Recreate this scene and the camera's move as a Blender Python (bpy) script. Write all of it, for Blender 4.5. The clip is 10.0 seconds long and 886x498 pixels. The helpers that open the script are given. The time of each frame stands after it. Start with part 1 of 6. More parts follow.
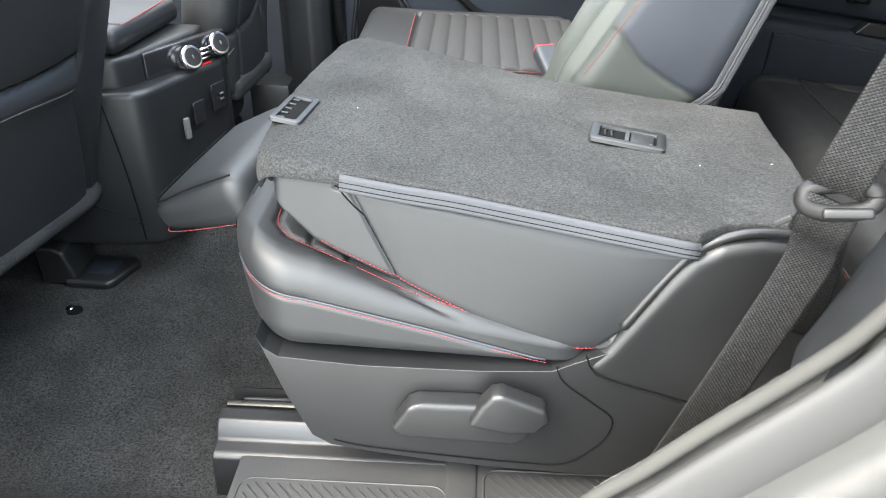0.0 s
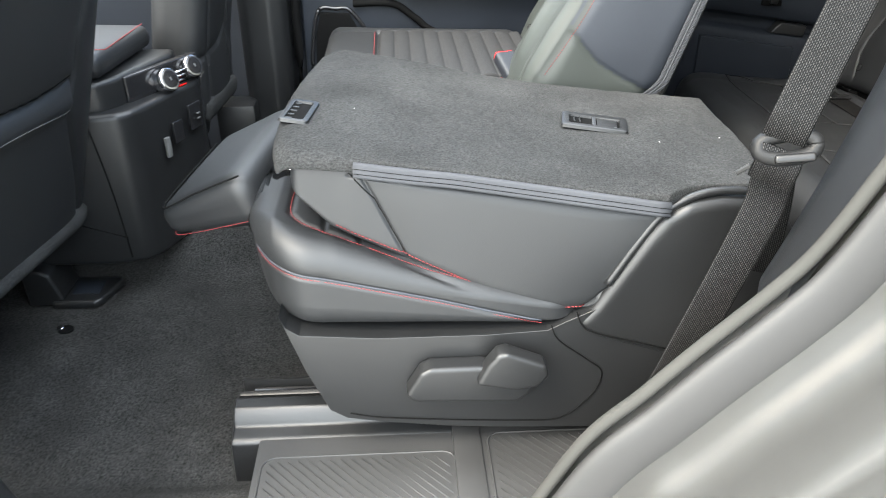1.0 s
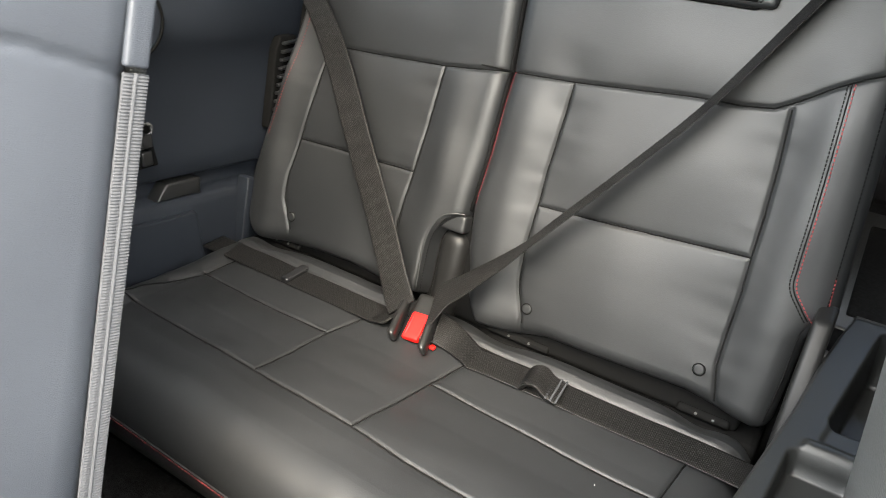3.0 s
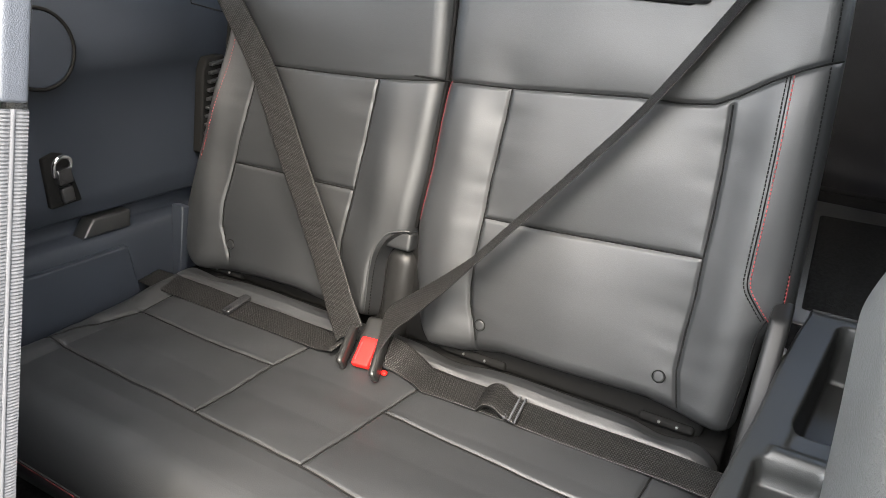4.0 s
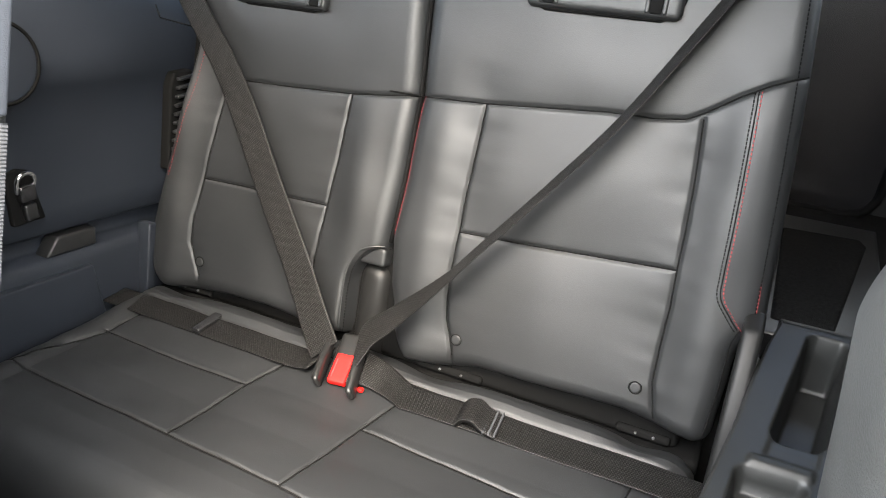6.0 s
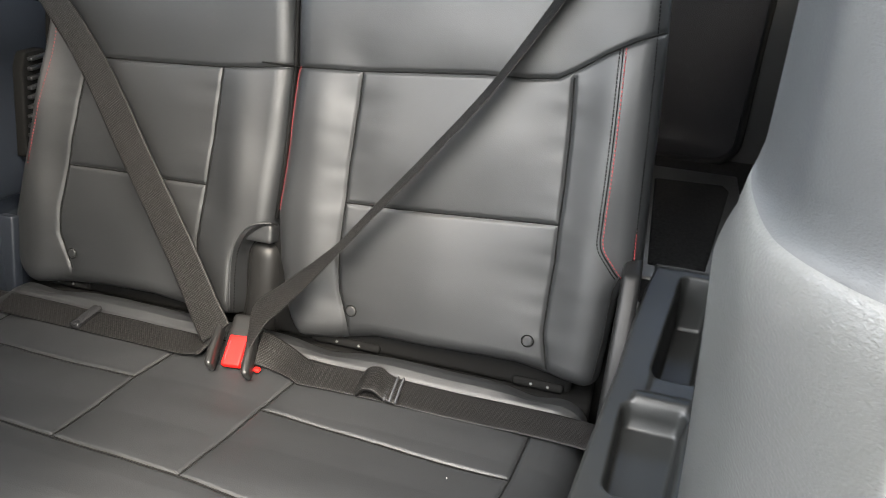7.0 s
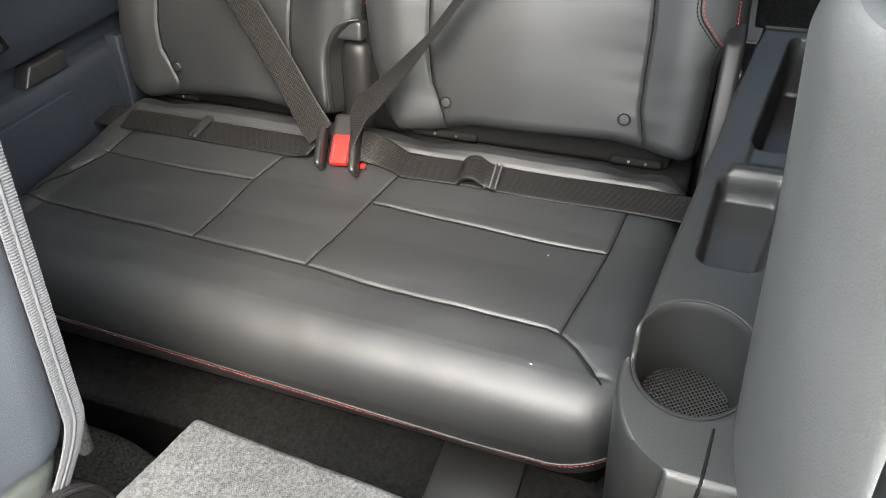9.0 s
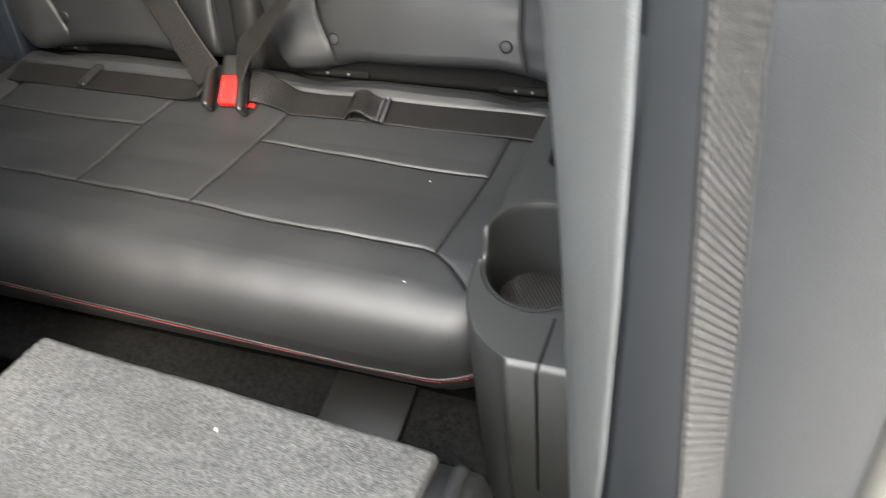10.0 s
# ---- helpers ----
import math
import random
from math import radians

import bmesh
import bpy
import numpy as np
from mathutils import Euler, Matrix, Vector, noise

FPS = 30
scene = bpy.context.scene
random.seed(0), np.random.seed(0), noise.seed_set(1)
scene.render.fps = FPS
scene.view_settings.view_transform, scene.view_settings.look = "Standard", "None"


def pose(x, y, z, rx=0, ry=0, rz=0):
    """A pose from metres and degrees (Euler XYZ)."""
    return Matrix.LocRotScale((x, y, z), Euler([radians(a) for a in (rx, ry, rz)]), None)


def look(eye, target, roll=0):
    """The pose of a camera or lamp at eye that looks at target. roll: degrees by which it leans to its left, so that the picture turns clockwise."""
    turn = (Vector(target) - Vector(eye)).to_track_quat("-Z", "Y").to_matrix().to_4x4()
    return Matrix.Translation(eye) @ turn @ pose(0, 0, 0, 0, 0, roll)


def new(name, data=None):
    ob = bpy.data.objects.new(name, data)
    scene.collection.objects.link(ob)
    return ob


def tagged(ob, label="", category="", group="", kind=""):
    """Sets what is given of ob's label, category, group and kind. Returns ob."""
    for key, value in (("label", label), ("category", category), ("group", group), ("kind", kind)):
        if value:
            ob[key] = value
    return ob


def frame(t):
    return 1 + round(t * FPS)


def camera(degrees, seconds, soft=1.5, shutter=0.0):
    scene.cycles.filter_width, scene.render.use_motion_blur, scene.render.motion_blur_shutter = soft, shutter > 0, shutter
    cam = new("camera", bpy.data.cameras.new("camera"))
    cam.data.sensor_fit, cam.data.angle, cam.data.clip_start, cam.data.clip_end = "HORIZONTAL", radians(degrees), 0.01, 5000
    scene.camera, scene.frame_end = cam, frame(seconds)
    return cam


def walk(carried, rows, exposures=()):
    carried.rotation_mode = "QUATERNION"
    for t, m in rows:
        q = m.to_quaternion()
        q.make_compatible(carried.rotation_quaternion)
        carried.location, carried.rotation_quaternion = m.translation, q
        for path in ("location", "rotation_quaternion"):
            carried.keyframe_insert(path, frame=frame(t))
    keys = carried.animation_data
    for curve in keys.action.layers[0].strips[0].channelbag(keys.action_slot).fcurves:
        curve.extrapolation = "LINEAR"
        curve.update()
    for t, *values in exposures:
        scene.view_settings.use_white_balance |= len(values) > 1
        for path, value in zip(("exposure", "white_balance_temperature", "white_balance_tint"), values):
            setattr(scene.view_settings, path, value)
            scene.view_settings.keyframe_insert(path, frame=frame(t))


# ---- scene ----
cam = camera(62.7, 10.0, soft=0.8, shutter=0.25)
PATH = [
    (0, (0.325, -0.722, 0.897), (0.274, 0.961, -0.182), 1.5),
    (0.2, (0.311, -0.799, 0.903), (0.3, 0.917, -0.124), 0.9),
    (0.5, (0.248, -0.874, 0.903), (0.297, 0.853, -0.104), 1.0),
    (0.6, (0.242, -0.883, 0.903), (0.295, 0.845, -0.102), 0.8),
    (1, (0.235, -0.849, 0.894), (0.357, 0.872, -0.119), 0.6),
    (1.3, (0.276, -0.702, 0.880), (0.503, 1.018, -0.132), -0.1),
    (1.5, (0.318, -0.554, 0.899), (0.627, 1.129, -0.137), -0.2),
    (1.6, (0.336, -0.492, 0.895), (0.703, 1.198, -0.109), -1.3),
    (1.8, (0.354, -0.35, 0.927), (0.86, 1.265, -0.138), 0.9),
    (2, (0.373, -0.25, 0.936), (1.084, 1.297, -0.114), 1.2),
    (2.2, (0.398, -0.145, 0.94), (1.353, 1.274, -0.096), 2.7),
    (2.5, (0.44, -0.038, 0.97), (1.716, 1.138, -0.024), 4.0),
    (2.7, (0.474, 0.0, 0.984), (1.891, 1.017, 0.007), 4.6),
    (3, (0.539, 0.014, 0.984), (2.024, 0.935, 0.011), 3.6),
    (4.5, (0.592, 0.017, 0.973), (2.15, 0.859, 0.043), 1.1),
    (5, (0.573, 0.01, 0.982), (2.118, 0.919, 0.096), 0.6),
    (6.5, (0.583, 0.045, 0.97), (2.25, 0.65, 0.045), 3.0),
    (7, (0.579, 0.028, 0.971), (2.267, 0.495, 0.005), 2.6),
    (7.5, (0.579, 0.016, 0.969), (2.211, 0.435, -0.109), 1.2),
    (8, (0.578, 0.025, 0.98), (2.066, 0.479, -0.276), -1.0),
    (8.5, (0.564, 0.027, 0.991), (1.902, 0.586, -0.387), -5.2),
    (9, (0.567, 0.019, 0.993), (1.822, 0.638, -0.435), -8.1),
    (9.5, (0.562, 0.013, 0.991), (1.793, 0.626, -0.461), -8.9),
    (9.7, (0.554, -0.01, 0.986), (1.789, 0.569, -0.477), -8.9),
    (10, (0.551, -0.092, 0.944), (1.793, 0.431, -0.534), -8.1),
]
EXPOSURE = [(0.0, 3.35, 6250, 4), (1.2, 3.0, 6250, 2), (2.1, 2.85, 6300, -6), (2.6, 3.4, 6500, 0), (3.2, 3.95, 6700, 4), (4.2, 4.2, 6600, 6), (7.0, 4.02, 6600, 5), (9.2, 4.06, 6550, 4), (10.0, 3.82, 6550, 5)]
walk(cam, [(t, look(eye, target, roll)) for t, eye, target, roll in PATH], EXPOSURE)

from mathutils.bvhtree import BVHTree

# ---- light ----
world = bpy.data.worlds.new("world")
scene.world = world
world.use_nodes = True
wn = world.node_tree
sky = wn.nodes.new("ShaderNodeTexSky")
sky.sky_type = "NISHITA"
sky.sun_disc = False
sky.sun_elevation, sky.sun_rotation = radians(54), radians(239)
sky.air_density, sky.dust_density = 1.0, 6.0
wn.links.new(sky.outputs[0], wn.nodes["Background"].inputs[0])
wn.nodes["Background"].inputs[1].default_value = 0.145
sun = new("sun", bpy.data.lights.new("sun", "SUN"))
sun.data.energy, sun.data.angle, sun.data.color = 2.5, radians(150), (1.0, 0.98, 0.95)
sun.matrix_world = look((-2.1, -1.25, 3.4), (0.0, 0.0, 0.0))

# ---- materials ----


def mat(name, color, rough=0.5, metal=0.0, grain=0.0, grain_scale=400.0, vary=0.15, vary_scale=6.0, spec=0.5, kind="noise", coat=0.0, sheen=0.0):
    """A procedural surface: colour that varies at two scales, roughness variation and a fine relief."""
    m = bpy.data.materials.new(name)
    m.use_nodes = True
    t = m.node_tree
    b = t.nodes["Principled BSDF"]
    b.inputs["Metallic"].default_value = metal
    b.inputs["Specular IOR Level"].default_value = spec
    b.inputs["Coat Weight"].default_value = coat
    b.inputs["Sheen Weight"].default_value = sheen
    co = t.nodes.new("ShaderNodeTexCoord")
    big = t.nodes.new("ShaderNodeTexNoise")
    big.inputs["Scale"].default_value, big.inputs["Detail"].default_value = vary_scale, 6.0
    fine = t.nodes.new("ShaderNodeTexNoise" if kind == "noise" else "ShaderNodeTexVoronoi")
    fine.inputs["Scale"].default_value = grain_scale
    if kind == "noise":
        fine.inputs["Detail"].default_value = 3.0
    for n in (big, fine):
        t.links.new(co.outputs["Object"], n.inputs["Vector"])
    ramp = t.nodes.new("ShaderNodeMapRange")
    ramp.inputs["From Min"].default_value, ramp.inputs["From Max"].default_value = 0.3, 0.7
    ramp.inputs["To Min"].default_value, ramp.inputs["To Max"].default_value = 1 - vary, 1 + vary
    t.links.new(big.outputs["Fac"], ramp.inputs["Value"])
    scale = t.nodes.new("ShaderNodeVectorMath")
    scale.operation = "SCALE"
    scale.inputs[0].default_value = color
    t.links.new(ramp.outputs["Result"], scale.inputs["Scale"])
    t.links.new(scale.outputs["Vector"], b.inputs["Base Color"])
    rr = t.nodes.new("ShaderNodeMapRange")
    rr.inputs["To Min"].default_value, rr.inputs["To Max"].default_value = max(0.02, rough - 0.06), rough + 0.06
    t.links.new(big.outputs["Fac"], rr.inputs["Value"])
    t.links.new(rr.outputs["Result"], b.inputs["Roughness"])
    if grain:
        bump = t.nodes.new("ShaderNodeBump")
        bump.inputs["Strength"].default_value = 0.6
        bump.inputs["Distance"].default_value = grain
        t.links.new(fine.outputs["Fac" if kind == "noise" else "Distance"], bump.inputs["Height"])
        t.links.new(bump.outputs["Normal"], b.inputs["Normal"])
    return m


def woven(name, color, rough, scale_a, scale_b, relief, mixed=0.35):
    """Cloth or felt: two mottled tones of fibre with a rough relief."""
    m = mat(name, color, rough, grain=relief, grain_scale=scale_a, vary=0.2, vary_scale=9.0, spec=0.05, sheen=0.0)
    t = m.node_tree
    b = t.nodes["Principled BSDF"]
    source = b.inputs["Base Color"].links[0].from_socket
    spot = t.nodes.new("ShaderNodeTexNoise")
    spot.inputs["Scale"].default_value, spot.inputs["Detail"].default_value, spot.inputs["Roughness"].default_value = scale_b, 5.0, 0.7
    co = t.nodes.new("ShaderNodeTexCoord")
    t.links.new(co.outputs["Object"], spot.inputs["Vector"])
    r = t.nodes.new("ShaderNodeMapRange")
    r.inputs["From Min"].default_value, r.inputs["From Max"].default_value = 0.35, 0.65
    r.inputs["To Min"].default_value, r.inputs["To Max"].default_value = 1 - mixed, 1 + mixed
    t.links.new(spot.outputs["Fac"], r.inputs["Value"])
    v = t.nodes.new("ShaderNodeVectorMath")
    v.operation = "SCALE"
    t.links.new(source, v.inputs[0])
    t.links.new(r.outputs["Result"], v.inputs["Scale"])
    t.links.new(v.outputs["Vector"], b.inputs["Base Color"])
    return m


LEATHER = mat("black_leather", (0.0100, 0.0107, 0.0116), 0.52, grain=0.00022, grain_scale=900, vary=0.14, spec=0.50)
# vinyl raised and blued: skylight from the door put into its colour
LEATHER_SIDE = mat("black_vinyl_blue_light", (0.032, 0.036, 0.044), 0.46, grain=0.0003, grain_scale=1100, vary=0.1, spec=0.36, kind="voronoi")
# leather raised to olive: green reflected light put into its colour
LEATHER_FRONT = mat("black_leather_green_light", (0.029, 0.033, 0.030), 0.48, grain=0.0002, grain_scale=900, vary=0.12, spec=0.42)
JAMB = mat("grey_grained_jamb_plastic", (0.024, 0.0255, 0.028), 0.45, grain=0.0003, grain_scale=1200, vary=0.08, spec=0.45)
INSERT = mat("grey_perforated_leather", (0.017, 0.0173, 0.018), 0.7, grain=0.0006, grain_scale=700, vary=0.1, spec=0.25, kind="voronoi")
STRIP = mat("grey_edge_strip", (0.047, 0.049, 0.054), 0.8, grain=0.0008, grain_scale=600, vary=0.1, spec=0.12)
# darker tone of the pillar trim: shade above its ledge put into colour
UPPER_SHADED = mat("grained_plastic_upper_shade", (0.060, 0.062, 0.064), 0.5, grain=0.0004, grain_scale=1000, vary=0.08)
PLASTIC = mat("black_moulded_plastic", (0.0095, 0.0098, 0.0102), 0.40, grain=0.0003, grain_scale=1400, vary=0.12, spec=0.5)
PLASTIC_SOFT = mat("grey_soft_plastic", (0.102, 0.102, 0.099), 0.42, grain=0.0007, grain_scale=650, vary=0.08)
PLASTIC_BLUE = mat("dark_door_plastic", (0.0115, 0.0140, 0.0190), 0.48, grain=0.0003, grain_scale=1000, vary=0.15, spec=0.32)
GLOSS = mat("gloss_black_plastic", (0.012, 0.012, 0.013), 0.2, vary=0.05)
# near-black, hardly any gloss: real dark plastic, and shade painted in gaps and recesses
DARK = mat("dark_plastic_and_recess_shade", (0.004, 0.004, 0.004), 0.8, vary=0.1, spec=0.06)
RUBBER = mat("rubber_seal", (0.016, 0.0155, 0.015), 0.62, grain=0.0002, grain_scale=900, vary=0.12)
SEALCLOTH = mat("ribbed_seal_cloth", (0.030, 0.0295, 0.027), 0.75, grain=0.0003, grain_scale=1300, vary=0.1, spec=0.2)
MATRUB = mat("rubber_mat", (0.024, 0.024, 0.024), 0.6, grain=0.0004, grain_scale=700, vary=0.15)
CARPET = woven("charcoal_carpet", (0.031, 0.0305, 0.0295), 0.95, 560, 240, 0.005, 0.60)
FELT = woven("grey_felt", (0.031, 0.0315, 0.0315), 0.95, 800, 340, 0.0028, 0.46)


def webbing(name, light, dark):
    """Belt cloth: short offset floats of thread laid by the belt's own across and along."""
    m = mat(name, light, 0.5, spec=0.14)
    t = m.node_tree
    b = t.nodes["Principled BSDF"]
    uv = t.nodes.new("ShaderNodeUVMap")
    brick = t.nodes.new("ShaderNodeTexBrick")
    brick.inputs["Scale"].default_value = 1.0
    brick.inputs["Brick Width"].default_value, brick.inputs["Row Height"].default_value = 0.0036, 0.0022
    brick.inputs["Mortar Size"].default_value, brick.inputs["Mortar Smooth"].default_value = 0.0007, 0.4
    brick.inputs["Color1"].default_value = (*light, 1)
    brick.inputs["Color2"].default_value = (*[c * 0.5 for c in light], 1)
    brick.inputs["Mortar"].default_value = (*dark, 1)
    t.links.new(uv.outputs["UV"], brick.inputs["Vector"])
    t.links.new(brick.outputs["Color"], b.inputs["Base Color"])
    bump = t.nodes.new("ShaderNodeBump")
    bump.invert = True
    bump.inputs["Strength"].default_value, bump.inputs["Distance"].default_value = 1.0, 0.0008
    t.links.new(brick.outputs["Fac"], bump.inputs["Height"])
    t.links.new(bump.outputs["Normal"], b.inputs["Normal"])
    return m


WEB = webbing("black_webbing", (0.037, 0.036, 0.0355), (0.0010, 0.0010, 0.0010))
# black thread; laid along grooves it also paints in the seams' shade
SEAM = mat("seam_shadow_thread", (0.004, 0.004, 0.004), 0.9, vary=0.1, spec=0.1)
RED = mat("red_plastic", (0.60, 0.006, 0.005), 0.6, vary=0.05, spec=0.2)
THREAD = mat("red_thread", (0.18, 0.014, 0.016), 0.7, vary=0.2, vary_scale=60)
THREAD_GREY = mat("grey_thread", (0.07, 0.07, 0.07), 0.8, vary=0.2, vary_scale=60)
CHROME = mat("chrome", (0.8, 0.8, 0.82), 0.12, metal=1.0, vary=0.03)
STEEL = mat("track_steel", (0.22, 0.22, 0.22), 0.4, metal=1.0, vary=0.2, vary_scale=30)
PAINT = mat("grey_metallic_paint", (0.055, 0.054, 0.050), 0.42, metal=0.35, vary=0.03, coat=0.35)
BLACKP = mat("dull_black_plastic", (0.008, 0.008, 0.008), 0.45, vary=0.1, spec=0.2)
TRAY = mat("black_grained_tray_plastic", (0.0125, 0.0130, 0.0128), 0.40, grain=0.0003, grain_scale=1200, vary=0.12, spec=0.38)
TONGUE = mat("satin_black_plastic", (0.010, 0.010, 0.010), 0.3, vary=0.05, spec=0.3)
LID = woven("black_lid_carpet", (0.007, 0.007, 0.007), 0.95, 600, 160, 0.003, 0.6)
# for the unseen ceiling; kept dark to cut fill light
HEADLINER = woven("dark_headliner", (0.03, 0.03, 0.031), 0.95, 500, 200, 0.001, 0.1)
CONCRETE = mat("concrete", (0.45, 0.44, 0.42), 0.85, grain=0.003, grain_scale=60, vary=0.2, vary_scale=1.5)

# ---- builders ----
ORIGIN = {}


def thing(name, base, label, category, group="", kind=""):
    """A thing's Empty at its base. Its parts are given in the place's own coordinates."""
    ob = new(name)
    ob.location = base
    ob.empty_display_size = 0.05
    ORIGIN[ob.name] = Vector(base)
    return tagged(ob, label, category, group, kind)


def link_mesh(name, me, material, parent=None, label=""):
    me.materials.append(material)
    ob = new(name, me)
    if parent is not None:
        base = ORIGIN[parent.name]
        me.transform(Matrix.Translation(-base))
        ob.parent = parent
        ORIGIN[ob.name] = base
    else:
        ORIGIN[ob.name] = Vector((0, 0, 0))
    if label:
        ob["label"] = label
    if name == "stitching":
        ob["kind"] = "stuff"
    return ob


def part(name, bm, material, parent=None, label="", smooth=True, angle=None):
    me = bpy.data.meshes.new(name)
    bmesh.ops.recalc_face_normals(bm, faces=bm.faces[:])
    for f in bm.faces:
        f.smooth = smooth
    if angle is not None:
        for e in bm.edges:
            if len(e.link_faces) == 2 and e.calc_face_angle(0) > radians(angle):
                e.smooth = False
    bm.to_mesh(me)
    bm.free()
    return link_mesh(name, me, material, parent, label)


def rounded(size, r, n, warp=None):
    """A rounded box round the origin with n quads along each edge; warp moves its points (an N x 3 array) and gets their normals."""
    h = np.array(size) / 2
    r = min(r, h.min() * 0.999)
    key, verts, faces = {}, [], []

    def lines(k):
        m, hh = n[k], h[k]
        rr = max(2, min(6, m // 4))
        a = -hh + r * (1 - np.cos(np.linspace(0, math.pi / 2, rr + 1)))
        mid = np.linspace(-hh + r, hh - r, max(2, m - 2 * rr) + 1)
        return np.concatenate([a[:-1], mid, -a[:-1][::-1]])

    g = [lines(k) for k in range(3)]
    for k in range(3):
        i, j = (k + 1) % 3, (k + 2) % 3
        for side in (0, 1):
            grid = {}
            for a in range(len(g[i])):
                for b in range(len(g[j])):
                    q = [0, 0, 0]
                    q[k], q[i], q[j] = (len(g[k]) - 1) * side, a, b
                    q = tuple(q)
                    if q not in key:
                        key[q] = len(verts)
                        verts.append((g[0][q[0]], g[1][q[1]], g[2][q[2]]))
                    grid[a, b] = key[q]
            for a in range(len(g[i]) - 1):
                for b in range(len(g[j]) - 1):
                    f = (grid[a, b], grid[a + 1, b], grid[a + 1, b + 1], grid[a, b + 1])
                    faces.append(f if side else f[::-1])
    p = np.array(verts)
    inner = np.clip(p, -(h - r), h - r)
    d = p - inner
    length = np.linalg.norm(d, axis=1, keepdims=True)
    nrm = d / np.maximum(length, 1e-9)
    p = inner + nrm * r
    if warp:
        p = warp(p, nrm)
    me = bpy.data.meshes.new("soft")
    me.from_pydata(p.tolist(), [], faces)
    me.polygons.foreach_set("use_smooth", np.ones(len(faces), bool))
    return me


def soft(name, size, r, n, material, parent=None, place=None, warp=None, label=""):
    me = rounded(size, r, n, warp)
    me.name = name
    if place is not None:
        me.transform(place)
    return link_mesh(name, me, material, parent, label)


def near_line(p, q):
    """Distances of the points p (N x 2) from the polyline q."""
    best = np.full(len(p), 9.0)
    q = np.array(q, float)
    for a, b in zip(q[:-1], q[1:]):
        ab = b - a
        t = np.clip(((p - a) @ ab) / max(ab @ ab, 1e-12), 0, 1)
        best = np.minimum(best, np.linalg.norm(p - a - t[:, None] * ab, axis=1))
    return best


def grooves(p2, seams, depth=0.006, width=0.004, puff=0.006, reach=0.05):
    """The lift of a padded surface: sunk along the seams, domed between them."""
    lift = np.zeros(len(p2))
    d = np.full(len(p2), 9.0)
    for q in seams:
        d = np.minimum(d, near_line(p2, q))
    lift -= depth * np.exp(-((d / width) ** 2))
    swell = np.ones(len(p2))
    for q in seams:
        swell *= 1 - np.exp(-near_line(p2, q) / reach)
    lift += puff * swell
    return lift


def prism(outline, axis, a, b, bevel=0.0, segments=3):
    """A closed outline (pairs of coordinates) pushed from a to b along an axis, with rounded edges."""
    bm = bmesh.new()
    order = {"x": lambda u, v, w: (w, u, v), "y": lambda u, v, w: (u, w, v), "z": lambda u, v, w: (u, v, w)}[axis]
    lo = [bm.verts.new(order(u, v, a)) for u, v in outline]
    hi = [bm.verts.new(order(u, v, b)) for u, v in outline]
    bm.faces.new(lo), bm.faces.new(hi)
    k = len(lo)
    for i in range(k):
        bm.faces.new((lo[i], lo[(i + 1) % k], hi[(i + 1) % k], hi[i]))
    bmesh.ops.recalc_face_normals(bm, faces=bm.faces[:])
    if bevel:
        bmesh.ops.bevel(bm, geom=[e for e in bm.edges if e.calc_face_angle(0) > 0.35], offset=bevel, segments=segments, profile=0.6, affect="EDGES", clamp_overlap=True)
    return bm


def smooth_line(pts, n=8, closed=False):
    """A Catmull-Rom line through the points."""
    q = [Vector(p) for p in pts]
    out = []
    k = len(q)
    for i in range(k if closed else k - 1):
        if closed:
            a, b, c, d = q[i - 1], q[i], q[(i + 1) % k], q[(i + 2) % k]
        else:
            a, b, c, d = q[max(i - 1, 0)], q[i], q[i + 1], q[min(i + 2, k - 1)]
        for s in range(n):
            t = s / n
            out.append(0.5 * (2 * b + (c - a) * t + (2 * a - 5 * b + 4 * c - d) * t * t + (3 * b - a - 3 * c + d) * t ** 3))
    if not closed:
        out.append(q[-1])
    return out


def tube(pts, r, sides=10, squash=1.0, up=(0, 0, 1)):
    bm = bmesh.new()
    add_tube(bm, pts, r, sides, squash, up)
    return bm


def add_tube(bm, pts, r, sides=10, squash=1.0, up=(0, 0, 1)):
    pts = [Vector(p) for p in pts]
    rings = []
    for i, p in enumerate(pts):
        d = (pts[min(i + 1, len(pts) - 1)] - pts[max(i - 1, 0)]).normalized()
        a = d.cross(Vector(up))
        a = a.normalized() if a.length > 1e-4 else d.orthogonal().normalized()
        b = a.cross(d).normalized()
        rings.append([bm.verts.new(p + a * r * math.cos(2 * math.pi * s / sides) + b * r * squash * math.sin(2 * math.pi * s / sides)) for s in range(sides)])
    for r0, r1 in zip(rings[:-1], rings[1:]):
        for s in range(sides):
            bm.faces.new((r0[s], r0[(s + 1) % sides], r1[(s + 1) % sides], r1[s]))
    bm.faces.new(rings[0]), bm.faces.new(rings[-1][::-1])


def stitches(lines, pitch=0.006, length=0.004, r=0.0006):
    """Short threads along the lines, in one mesh."""
    bm = bmesh.new()
    for pts in lines:
        pts = [Vector(p) for p in pts]
        left = 0.0
        for a, b in zip(pts[:-1], pts[1:]):
            d = b - a
            ln = d.length
            if ln < 1e-6:
                continue
            d /= ln
            s = left
            while s < ln:
                p = a + d * s
                add_tube(bm, [p, p + d * length], r, 5)
                s += pitch
            left = s - ln
    return bm


